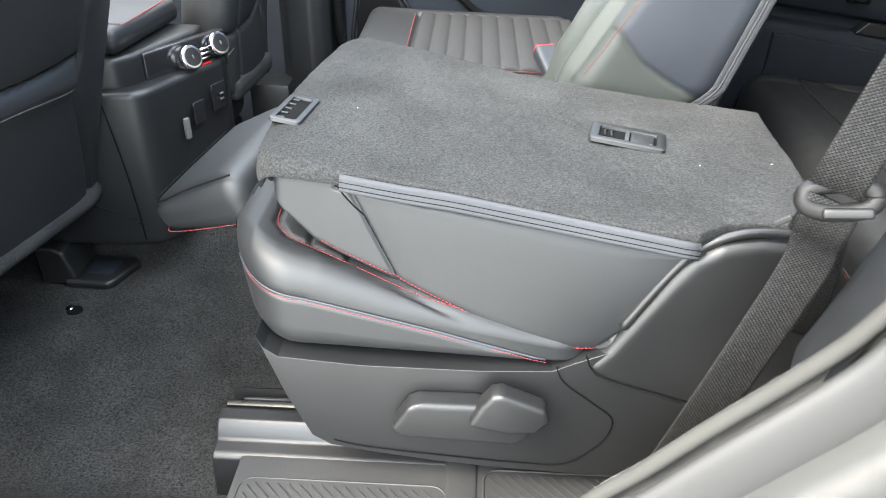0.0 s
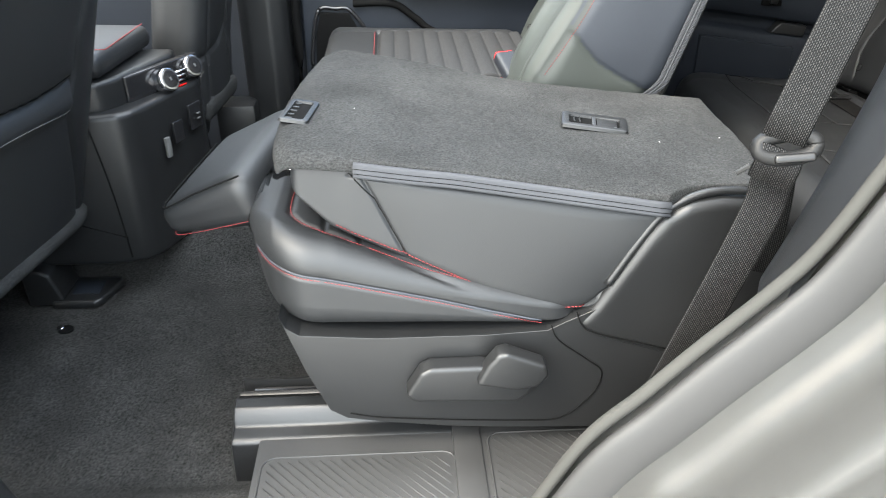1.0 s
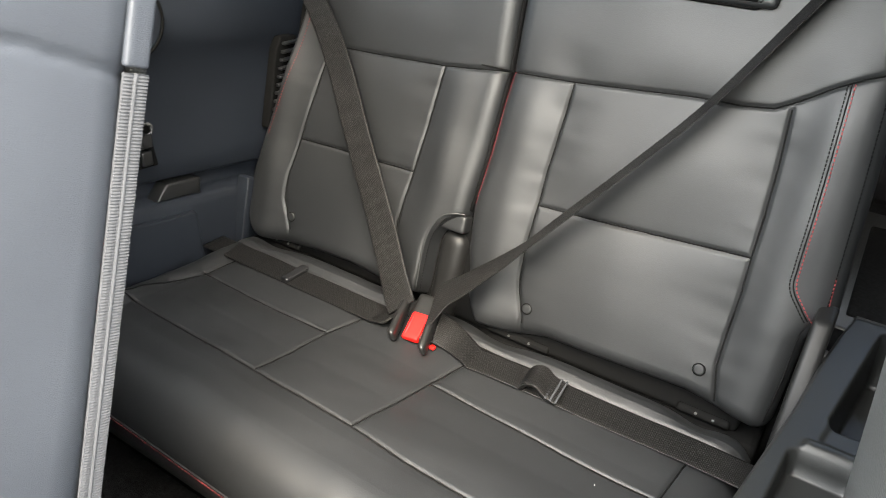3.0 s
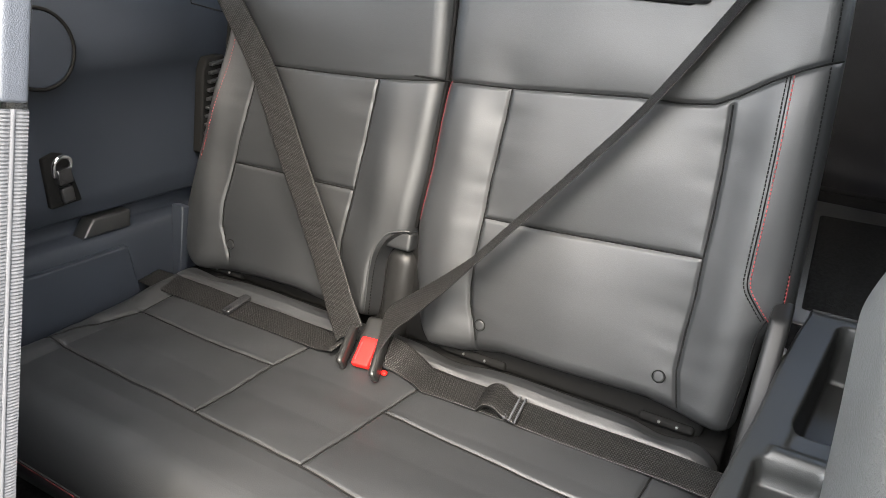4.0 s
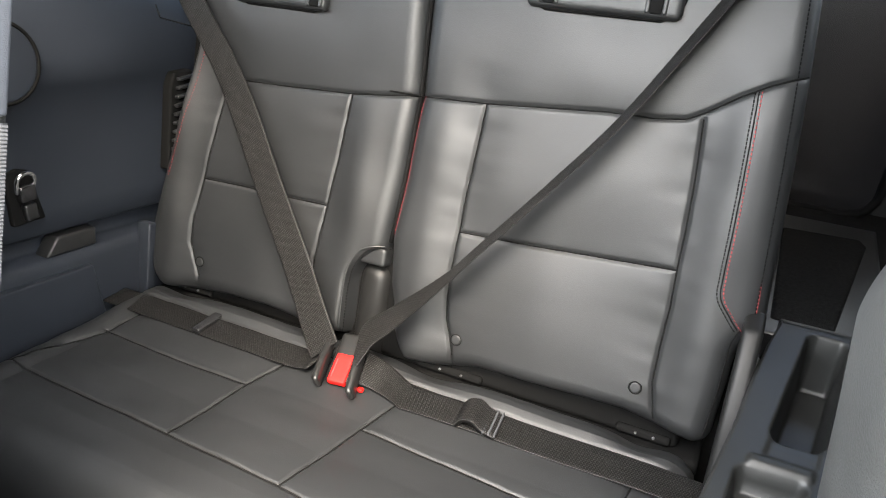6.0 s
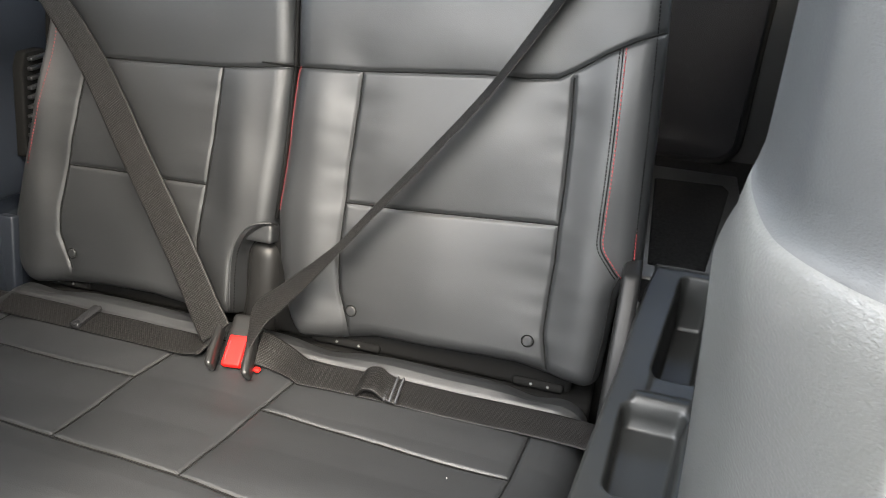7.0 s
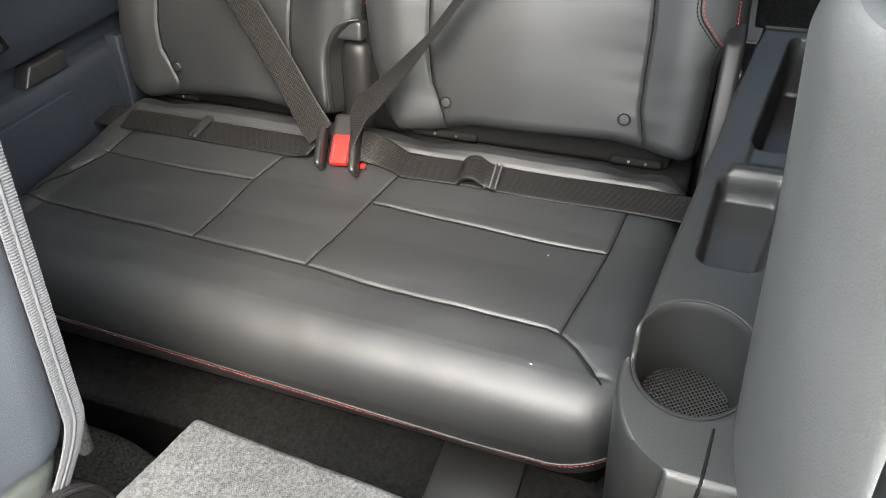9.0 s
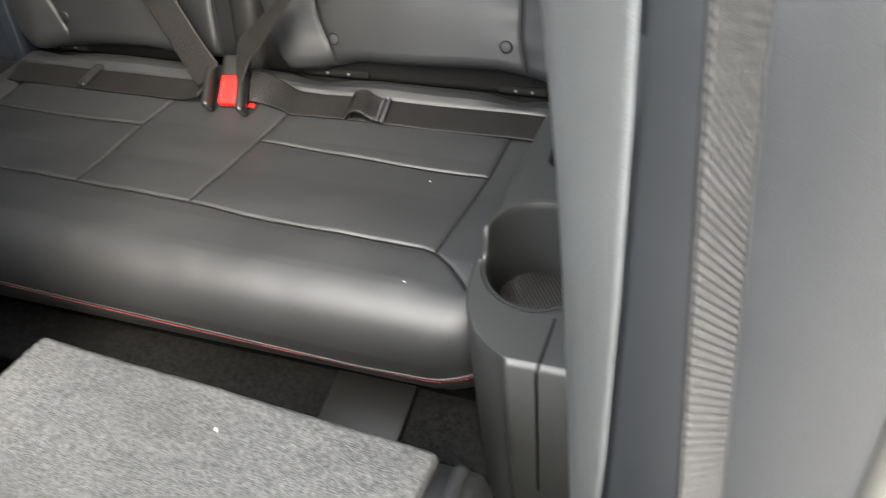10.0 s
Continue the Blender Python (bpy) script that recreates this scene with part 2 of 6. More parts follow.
def ribbon(pts, across, width=0.047, thick=0.0016, ridges=7):
    """Webbing along pts, with its width along the vectors across, in ridged strips."""
    bm = bmesh.new()
    k = 2 * ridges
    rows, place, run = [], {}, 0.0
    for i, (p, c) in enumerate(zip(pts, across)):
        p, c = Vector(p), Vector(c).normalized()
        d = (Vector(pts[min(i + 1, len(pts) - 1)]) - Vector(pts[max(i - 1, 0)])).normalized()
        n = d.cross(c).normalized()
        if i:
            run += (p - Vector(pts[i - 1])).length
        row = []
        for s in range(k + 1):
            e = p + c * width * (s / k - 0.5)
            lift = thick * (0.5 + (0.22 if s % 2 else 0.0)) * (0.6 if s in (0, k) else 1)
            row.append((bm.verts.new(e + n * lift), bm.verts.new(e - n * lift)))
            place[row[-1][0]] = place[row[-1][1]] = (run, width * s / k)
        rows.append(row)
    for r0, r1 in zip(rows[:-1], rows[1:]):
        for s in range(k):
            bm.faces.new((r0[s][0], r0[s + 1][0], r1[s + 1][0], r1[s][0]))
            bm.faces.new((r0[s + 1][1], r0[s][1], r1[s][1], r1[s + 1][1]))
        bm.faces.new((r0[0][1], r0[0][0], r1[0][0], r1[0][1]))
        bm.faces.new((r0[k][0], r0[k][1], r1[k][1], r1[k][0]))
    for row in (rows[0], rows[-1]):
        bm.faces.new([v[0] for v in row] + [v[1] for v in row[::-1]])
    uv = bm.loops.layers.uv.new("UVMap")
    for f in bm.faces:
        for c in f.loops:
            c[uv].uv = place[c.vert]
    return bm


def box(x0, x1, y0, y1, z0, z1, bevel=0.004, segments=2):
    return prism([(x0, y0), (x1, y0), (x1, y1), (x0, y1)], "z", z0, z1, bevel, segments)


def disc(center, axis, r, depth, bevel=0.0, sides=32):
    """A round plug, its near face at center, reaching back along axis."""
    bm = bmesh.new()
    bmesh.ops.create_cone(bm, cap_ends=True, segments=sides, radius1=r, radius2=r, depth=depth)
    if bevel:
        bmesh.ops.bevel(bm, geom=[e for e in bm.edges if e.calc_face_angle(0) > 0.8], offset=bevel, segments=3, profile=0.6, affect="EDGES")
    q = Vector(axis).to_track_quat("Z", "Y").to_matrix().to_4x4()
    bm.transform(Matrix.Translation(Vector(center) + Vector(axis).normalized() * depth / 2) @ q)
    return bm


def ring(center, axis, r, thick, sides=40, tube_sides=10):
    q = Vector(axis).to_track_quat("Z", "Y").to_matrix().to_4x4()
    m = Matrix.Translation(center) @ q
    bm = bmesh.new()
    rows = []
    for i in range(sides):
        a = 2 * math.pi * i / sides
        rows.append([bm.verts.new(m @ Vector(((r + thick * math.cos(b)) * math.cos(a), (r + thick * math.cos(b)) * math.sin(a), thick * math.sin(b)))) for b in [2 * math.pi * s / tube_sides for s in range(tube_sides)]])
    for i in range(sides):
        r0, r1 = rows[i], rows[(i + 1) % sides]
        for s in range(tube_sides):
            bm.faces.new((r0[s], r0[(s + 1) % tube_sides], r1[(s + 1) % tube_sides], r1[s]))
    return bm


def shape_of(ob):
    """What a ray can meet of a mesh, in the place's own coordinates."""
    o = ORIGIN[ob.name]
    return BVHTree.FromPolygons([v.co + o for v in ob.data.vertices], [p.vertices[:] for p in ob.data.polygons])


def drape(pts, tree, way, lift=0.0006, back=0.15):
    """The points laid on a surface along a direction, a little proud of it; those that meet nothing stay."""
    way = Vector(way).normalized()
    out = []
    for p in pts:
        p = Vector(p)
        hit = tree.ray_cast(p - way * back, way, back * 2.2)
        out.append(hit[0] - way * lift if hit[0] is not None else p)
    return out


def fine(pts, step=0.004):
    """The line with points at even short steps."""
    pts = [Vector(p) for p in pts]
    out = []
    for a, b in zip(pts[:-1], pts[1:]):
        k = max(1, int((b - a).length / step))
        out += [a.lerp(b, i / k) for i in range(k)]
    return out + [pts[-1]]

# ---- setting: shell of the car ----
def grid_sheet(name, xs, ys, height, material, thick=0.03):
    """A sheet over the plan whose height is a function of x and y."""
    bm = bmesh.new()
    top = [[bm.verts.new((x, y, height(x, y))) for y in ys] for x in xs]
    low = [[bm.verts.new((x, y, height(x, y) - thick)) for y in ys] for x in xs]
    for i in range(len(xs) - 1):
        for j in range(len(ys) - 1):
            bm.faces.new((top[i][j], top[i + 1][j], top[i + 1][j + 1], top[i][j + 1]))
            bm.faces.new((low[i][j + 1], low[i + 1][j + 1], low[i + 1][j], low[i][j]))
    for i in range(len(xs) - 1):
        for j in (0, len(ys) - 1):
            bm.faces.new((top[i][j], top[i + 1][j], low[i + 1][j], low[i][j]))
    for j in range(len(ys) - 1):
        for i in (0, len(xs) - 1):
            bm.faces.new((top[i][j], top[i][j + 1], low[i][j + 1], low[i][j]))
    return part(name, bm, material, angle=50)


def floor_height(x, y):
    tunnel = 0.10 * math.exp(-(((y - 0.83) / 0.11) ** 4))
    side = 0.07 / (1 + math.exp(-(-0.02 - y) / 0.02))
    fuzz = 0.004 * noise.noise(Vector((x * 9, y * 9, 1.0)))
    step = 0.010 / (1 + math.exp(min(40.0, (x + 0.455 + 0.02 * noise.noise(Vector((y * 7, 3, 0)))) / 0.007))) / (1 + math.exp((y - 0.44) / 0.02))
    return -0.065 + tunnel + side + fuzz + step


floor = grid_sheet("floor", np.linspace(-1.3, 0.9, 221), np.linspace(-0.12, 1.35, 75), floor_height, CARPET)
tagged(floor, "charcoal carpeted cabin floor with a low tunnel", "floor", kind="structure")
# black carpet here stands in for the shade of the footwell
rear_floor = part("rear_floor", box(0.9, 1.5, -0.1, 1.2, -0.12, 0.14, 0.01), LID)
tagged(rear_floor, "carpeted step under the third row, blackened for its shade", "floor", kind="structure")
cargo_floor = part("cargo_floor", box(1.5, 2.15, -0.25, 1.25, 0.36, 0.42, 0.01), LID)
tagged(cargo_floor, "charcoal carpeted cargo floor behind the bench", "floor", kind="structure")

# unseen roof; its opening is added and sized for light on the bench
ROOF_END = 1.05
roof = bmesh.new()
for x0, x1, y0, y1 in ((-1.4, -1.1, -0.28, 1.32), (ROOF_END, 2.2, -0.28, 1.32), (-1.1, ROOF_END, -0.28, -0.08), (-1.1, ROOF_END, 1.1, 1.32)):
    piece = box(x0, x1, y0, y1, 1.22, 1.27, 0.0)
    me = bpy.data.meshes.new("piece")
    piece.to_mesh(me)
    piece.free()
    roof.from_mesh(me)
    bpy.data.meshes.remove(me)
ceiling = part("ceiling", roof, HEADLINER, smooth=False)
tagged(ceiling, "unseen dark headliner with an opening added for skylight", "ceiling", kind="structure")

# outer skin and closing walls
# unseen ground, pale so that it bounces light through the door
ground = part("ground", box(-60, 60, -60, 60, -0.75, -0.55, 0.0), CONCRETE)
tagged(ground, "unseen pale ground that bounces light into the car", "ground", kind="structure")


def wall_with_opening(name, x0, x1, y0, y1, z0, z1, ox0, ox1, oz0, oz1, material, label):
    """A side wall with one opening through it."""
    bm = bmesh.new()
    for a, b, c, d in ((x0, ox0, z0, z1), (ox1, x1, z0, z1), (ox0, ox1, z0, oz0), (ox0, ox1, oz1, z1)):
        if b - a > 1e-4 and d - c > 1e-4:
            q = box(a, b, y0, y1, c, d, 0.0)
            me = bpy.data.meshes.new("piece")
            q.to_mesh(me)
            q.free()
            bm.from_mesh(me)
            bpy.data.meshes.remove(me)
    bmesh.ops.remove_doubles(bm, verts=bm.verts[:], dist=1e-5)
    return tagged(part(name, bm, material, smooth=False), label, "wall", kind="structure")


# unseen side walls, added to block light except through openings sized for it
wall_far = wall_with_opening("wall_far", -1.4, 0.97, 1.34, 1.42, -0.2, 1.25, -0.9, 0.90, 0.78, 1.19, PLASTIC_BLUE, "unseen dark body side, window opening sized for light")
wall_far_rear = wall_with_opening("wall_far_rear", 0.97, 2.2, 1.34, 1.42, -0.2, 1.25, 1.05, 1.95, 0.93, 1.19, PLASTIC_BLUE, "unseen dark body side, quarter window opening added for light")
wall_with_opening("wall_near_rear", 0.9, 2.2, -0.40, -0.30, -0.2, 1.25, 0.98, 1.95, 0.95, 1.19, PLASTIC, "unseen dark body side, small quarter window added for light")
wall_rear = part("wall_rear", box(2.12, 2.2, -0.28, 1.34, -0.2, 0.95, 0.01), PLASTIC)
tagged(wall_rear, "dark tailgate lining behind the cargo floor", "wall", kind="structure")
tailgate = thing("tailgate_panel", (2.11, 0.45, 0.42), "gloss black tailgate panel with a rounded rubber edge", "tailgate", kind="structure")
GATE = [(-0.165, 0.98), (-0.165, 0.47)] + [(-0.115 + 0.05 * math.cos(radians(a)), 0.47 + 0.05 * math.sin(radians(a))) for a in (200, 220, 240, 260, 270)] + [(1.05, 0.42), (1.05, 0.98)]
part("panel", prism(GATE, "x", 2.098, 2.121, 0.003), GLOSS, tailgate, angle=40)
part("edge_rubber", tube([(2.097, y, z) for y, z in GATE[:8]], 0.008, 8), DARK, tailgate, "black rubber edge")
# unseen wall at dashboard height, added to hold back windscreen light
wall_front = part("wall_front", box(-1.42, -1.36, -0.28, 1.34, -0.2, 0.78, 0.01), PLASTIC)
tagged(wall_front, "unseen dark wall ahead of the front seats, blocking low light", "wall", kind="structure")

# ---- third-row bench ----
BENCH_C = Vector((1.18, 0.505, 0.26))


def bench_z(x):
    return np.interp(x, [0.93, 0.97, 1.01, 1.05, 1.09, 1.15, 1.23, 1.30, 1.332, 1.350, 1.372, 1.388, 1.40, 1.45], [0.326, 0.334, 0.338, 0.338, 0.334, 0.326, 0.3205, 0.321, 0.321, 0.328, 0.325, 0.314, 0.29, 0.26])


BENCH_SEAMS = [
    [(1.09, 1.0), (1.085, 0.796), (1.082, 0.648), (1.076, 0.468), (1.067, 0.383), (1.063, 0.291), (1.062, 0.206), (1.061, 0.149), (1.056, 0.13), (1.041, 0.109), (1.021, 0.089), (1.003, 0.074)],
    [(1.225, 0.918), (1.219, 0.768), (1.222, 0.637)], [(1.219, 0.444), (1.211, 0.318), (1.204, 0.198), (1.204, 0.107)],
    [(1.082, 0.648), (1.222, 0.637), (1.277, 0.622), (1.33, 0.61)], [(1.076, 0.468), (1.219, 0.444), (1.287, 0.427), (1.33, 0.415)],
    [(1.057, 0.131), (1.204, 0.107), (1.28, 0.099), (1.33, 0.09)], [(1.087, 0.948), (1.223, 0.914), (1.277, 0.911), (1.33, 0.905)],
    [(1.335, 0.97), (1.335, 0.56)], [(1.335, 0.46), (1.335, 0.04)],
]


def bench_warp(p, n):
    p = p.copy()
    q = p + np.array(BENCH_C)
    # rounded front corners in plan
    k = np.clip((1.03 - q[:, 0]) / 0.085, 0, 1)
    q[:, 1] = BENCH_C.y + (q[:, 1] - BENCH_C.y) * (1 - 0.085 * k ** 2)
    top = np.clip(n[:, 2], 0, 1)
    q[:, 2] = np.where(p[:, 2] > 0, q[:, 2] + (bench_z(q[:, 0]) - 0.33), q[:, 2])
    lift = grooves(q[:, :2], BENCH_SEAMS, 0.0026, 0.0026, 0.0050, 0.028)
    wob = np.array([noise.noise(Vector((a * 14, b * 14, 0.3))) + 0.5 * noise.noise(Vector((a * 34, b * 26, 1.7))) for a, b, _ in q])
    q[:, 2] += top * (lift - 0.003 + 0.0018 * wob)
    # the far end swells against the wall; the rear roll dips at the seat catches
    q[:, 2] += top * 0.010 * np.clip((q[:, 1] - 0.915) / 0.03, 0, 1) * (q[:, 0] < 1.33)
    dip = np.exp(-(((q[:, 1] - 0.105) / 0.035) ** 2)) + np.exp(-(((q[:, 1] - 0.415) / 0.045) ** 2)) + np.exp(-(((q[:, 1] - 0.90) / 0.05) ** 2))
    q[:, 2] -= top * 0.011 * dip * np.clip((q[:, 0] - 1.342) / 0.02, 0, 1)
    return q


bench = thing("third_row_seat", (1.2, 0.505, 0.14), "black leather split third-row bench with sewn panels", "car seat")
bench_seat = soft("seat", (0.47, 0.96, 0.14), 0.055, (260, 440, 14), LEATHER, bench, warp=bench_warp)
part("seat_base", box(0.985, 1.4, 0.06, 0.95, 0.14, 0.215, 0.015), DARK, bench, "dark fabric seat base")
bench_shape = shape_of(bench_seat)


def nose_line(down):
    """The line of the front seam, round the near corner, laid on the cushion."""
    plan = [(0.9, y) for y in np.linspace(0.92, 0.15, 60)] + [(0.905, 0.12), (0.912, 0.09), (0.925, 0.06), (0.94, 0.03), (0.96, 0.0), (0.98, -0.02)]
    out = []
    for p in fine([(x, y, float(np.interp(y, [0.0, 0.2, 0.75, 0.9], [0.246, 0.239, 0.262, 0.266])) - down) for x, y in plan]):
        way = (Vector((1.10, min(max(p.y, 0.2), 0.85), p.z)) - p).normalized()
        hit = bench_shape.ray_cast(p, way, 0.4)
        if hit[0] is not None:
            out.append(hit[0] - way * 0.0006)
    return out


part("stitching", stitches([nose_line(0.0)], 0.0062, 0.0046, 0.0007), THREAD, bench_seat, "red stitched front seam")
part("front_piping", tube(nose_line(-0.0055), 0.0017, 6), LEATHER, bench_seat)
# near-black tubes in the grooves: thread line and crease shade in one colour
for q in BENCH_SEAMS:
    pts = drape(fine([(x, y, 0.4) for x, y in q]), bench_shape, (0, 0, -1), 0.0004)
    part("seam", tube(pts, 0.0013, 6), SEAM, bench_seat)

TILT_B = math.atan2(0.098, 0.32)
W = Vector((math.sin(TILT_B), 0, math.cos(TILT_B)))
N = Vector((-math.cos(TILT_B), 0, math.sin(TILT_B)))


def back_at(y, h, out=0.0):
    """A place on the third-row backs: across, up along the back, out from it."""
    return Vector((1.392, y, 0.38)) + W * h + N * out


def back_matrix(yc, hc, out=0.0):
    m = Matrix((Vector((0, -1, 0)), W, N)).transposed().to_4x4()
    m.translation = back_at(yc, hc, out)
    return m


NEAR_SEAMS = [
    [(0.509, 0.331), (0.405, 0.336), (0.328, 0.343), (0.238, 0.351), (0.181, 0.352), (0.141, 0.357), (0.118, 0.37), (0.086, 0.392), (0.054, 0.41), (0.018, 0.426)],
    [(0.406, 0.336), (0.409, 0.267), (0.413, 0.201), (0.413, 0.152), (0.415, 0.099), (0.414, 0.056), (0.409, 0.022), (0.395, -0.02), (0.392, -0.05)],
    [(0.121, 0.36), (0.115, 0.286), (0.112, 0.223), (0.111, 0.17), (0.109, 0.12), (0.110, 0.066), (0.109, 0.019), (0.098, -0.03)],
    [(0.413, 0.152), (0.334, 0.155), (0.242, 0.161), (0.168, 0.166), (0.111, 0.170)],
]
FAR_SEAMS = [
    [(0.511, 0.331), (0.564, 0.324), (0.620, 0.318), (0.743, 0.312), (0.834, 0.309), (0.872, 0.316), (0.91, 0.36), (0.935, 0.40)],
    [(0.620, 0.318), (0.629, 0.227), (0.639, 0.144), (0.645, 0.096), (0.650, 0.055), (0.645, -0.05)],
    [(0.852, 0.311), (0.866, 0.247), (0.885, 0.138), (0.897, 0.067), (0.898, 0.025), (0.876, -0.03)],
    [(0.639, 0.143), (0.715, 0.141), (0.799, 0.141), (0.885, 0.138)],
]
NEAR = {
    "y": (0.02, 0.510), "seams": NEAR_SEAMS,
    "outer": ([-0.06, 0.085, 0.108, 0.128, 0.2, 0.32, 0.425, 0.52, 0.63], [0.027, 0.020, 0.010, -0.004, 0.001, 0.008, 0.016, 0.025, 0.032]),
    "inner": ([-0.06, -0.02, 0.05, 0.12, 0.21, 0.33, 0.48, 0.63], [0.468, 0.494, 0.513, 0.521, 0.5135, 0.5085, 0.516, 0.522]),
    "low": ([0.02, 0.058, 0.094, 0.14, 0.2, 0.283, 0.353, 0.416, 0.464, 0.5], [-0.052, -0.046, -0.041, -0.034, -0.036, -0.039, -0.041, -0.057, -0.060, -0.04]),
    "swell": ((0.062, 0.034, 0.40), (0.458, 0.036, 0.325)),
}
FAR = {
    "y": (0.512, 0.985), "seams": FAR_SEAMS,
    "outer": ([-0.06, -0.01, 0.046, 0.123, 0.24, 0.349, 0.5, 0.63], [0.968, 0.990, 0.989, 0.974, 0.945, 0.926, 0.905, 0.89]),
    "inner": ([-0.06, 0.05, 0.12, 0.21, 0.33, 0.48, 0.63], [0.530, 0.528, 0.5245, 0.517, 0.512, 0.5195, 0.5255]),
    "low": ([0.5, 0.672, 0.733, 0.809, 0.888, 0.943, 0.98], [-0.05, -0.054, -0.048, -0.051, -0.059, -0.068, -0.06]),
    "swell": ((0.935, 0.03, 0.30), (0.585, 0.032, 0.31)),
}


def back_warp(side, yc, hc):
    y0, y1 = side["y"]
    near = y0 < 0.3

    def warp(p, n):
        p = p.copy()
        y, h = yc - p[:, 0], hc + p[:, 1]
        a, b = (side["outer"], side["inner"]) if near else (side["inner"], side["outer"])
        y = y + np.clip((y0 + 0.10 - y) / 0.10, 0, 1) * (np.interp(h, *a) - y0) + np.clip((y - y1 + 0.10) / 0.10, 0, 1) * (np.interp(h, *b) - y1)
        h = h + np.clip((0.06 - h) / 0.11, 0, 1) * (np.interp(y, *side["low"]) + 0.05)
        q2 = np.stack([y, h], 1)
        front = np.clip(n[:, 2] * 1.5, 0, 1)
        lift = grooves(q2, side["seams"], 0.0030, 0.0030, 0.0085, 0.045)
        wob = np.array([noise.noise(Vector((u * 11, v * 11, 4.3))) for u, v in q2])
        gather = np.array([noise.noise(Vector((u * 16, v * 48, 2.3))) for u, v in q2])
        d = np.minimum(near_line(q2, side["seams"][1]), near_line(q2, side["seams"][2]))
        lift += 0.0030 * wob + 0.0016 * gather * np.exp(-d / 0.03)
        for yb, wide, hi in side["swell"]:
            lift += 0.009 * np.exp(-(((y - yb) / wide) ** 2)) / (1 + np.exp((h - hi) / 0.02))
        lift += 0.0025 * np.exp(-(((h - 0.40) / 0.06) ** 2))
        p[:, 0], p[:, 1] = yc - y, h - hc
        p[:, 2] += front * (lift - 0.006)
        if not near:
            # the inner lower corner is cut back round the hinge
            dy = np.clip((y - 0.50) / 0.077, 0, 9)
            dh = np.clip((h - 0.03) / 0.070, 0, 9)
            cut = 1 / (1 + np.exp((np.sqrt(dy ** 2 + dh ** 2) - 1) * 30))
            p[:, 2] -= cut * 0.050 * np.clip(n[:, 2] + 0.3, 0, 1)
        return p
    return warp


def bench_back(side, label):
    (y0, y1), hc, th = side["y"], 0.29, 0.11
    yc = (y0 + y1) / 2
    return soft("backrest", (y1 - y0, 0.68, th), 0.026, (250, 350, 22), LEATHER, bench, back_matrix(yc, hc, -th / 2), back_warp(side, yc, hc), label)


near_back = bench_back(NEAR, "backrest with red side stitching")
far_back = bench_back(FAR, "backrest beside the far wall")
near_shape, far_shape = shape_of(near_back), shape_of(far_back)


def on_back(pts, shape, lift=0.0004):
    line_pts = [back_at(p.x, p.y, 0.08) for p in smooth_line([(y, h, 0) for y, h in pts], 12)]
    return drape(fine(line_pts), shape, -N, lift)


# same dark tubes on the backs, crease shade put into the seam colour
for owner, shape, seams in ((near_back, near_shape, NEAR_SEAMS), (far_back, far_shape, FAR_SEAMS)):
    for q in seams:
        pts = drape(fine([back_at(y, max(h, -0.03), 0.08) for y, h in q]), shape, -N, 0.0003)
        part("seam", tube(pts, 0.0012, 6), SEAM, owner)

# carrier and floor block added to close a light gap under the backs
part("carrier", prism([(1.40, 0.30), (1.46, 0.32), (1.62, 0.9), (1.57, 0.9)], "y", 0.06, 0.95, 0.01), DARK, near_back, "dark seatback frame added against light leaks")
part("back_floor", box(1.385, 1.52, 0.03, 0.98, 0.14, 0.30, 0.01), DARK, bench, "dark block added under the seatback to stop light")


def catch(y0, y1, owner):
    """A dark moulded seat catch with small screws that shows under the edge of a back."""
    yc = (y0 + y1) / 2
    c = soft("seat_catch", (y1 - y0, 0.014, 0.022), 0.006, (20, 8, 8), DARK, owner, back_matrix(yc, -0.066, -0.034) @ pose(0, 0, 0, -25, 0, 0), label="black plastic seat catch")
    for k in (0.3, 0.62):
        part("screw", disc(back_at(y0 + (y1 - y0) * k, -0.063, -0.021), -N, 0.0020, 0.004, 0.0006, 10), STEEL, c)


catch(0.345, 0.455, near_back), catch(0.07, 0.145, near_back), catch(0.86, 0.95, far_back)


def snap(y, h, owner, shape):
    c = drape([back_at(y, h, 0.08)], shape, -N, 0.0022)[0]
    b = part("snap_button", disc(c, -N, 0.0075, 0.008, 0.002), LEATHER, owner, "small round upholstery button")
    part("button_rim", ring(c - N * 0.0012, N, 0.0082, 0.0009, 24, 6), SEAM, b)


snap(0.388, -0.004, near_back, near_shape), snap(0.128, 0.006, near_back, near_shape), snap(0.872, -0.004, far_back, far_shape)

side_line = [(0.063, 0.402), (0.058, 0.325), (0.054, 0.243), (0.052, 0.18), (0.049, 0.152), (0.034, 0.131), (0.022, 0.117)]
part("stitching", stitches([on_back(side_line, near_shape)], 0.0052, 0.0034, 0.0008), THREAD, near_back, "red side stitching")
part("stitching", stitches([on_back([(y + 0.0075, h - 0.002) for y, h in side_line], near_shape)], 0.0050, 0.0036, 0.0008), SEAM, near_back, "black side stitching")
part("side_seam", tube(on_back([(y + 0.0035, h - 0.001) for y, h in side_line], near_shape, 0.0), 0.0009, 6), SEAM, near_back)
edge_line = [(0.045, 0.6), (0.038, 0.52), (0.029, 0.42), (0.021, 0.32), (0.013, 0.2), (0.010, 0.14)]
part("stitching", stitches([on_back(edge_line, near_shape)], 0.0050, 0.0036, 0.0008), SEAM, near_back, "black edge stitching")
part("stitching", stitches([on_back([(0.0115, 0.175), (0.0095, 0.150), (0.0085, 0.135)], near_shape)], 0.0050, 0.0038, 0.0009), THREAD, near_back, "red edge stitching")
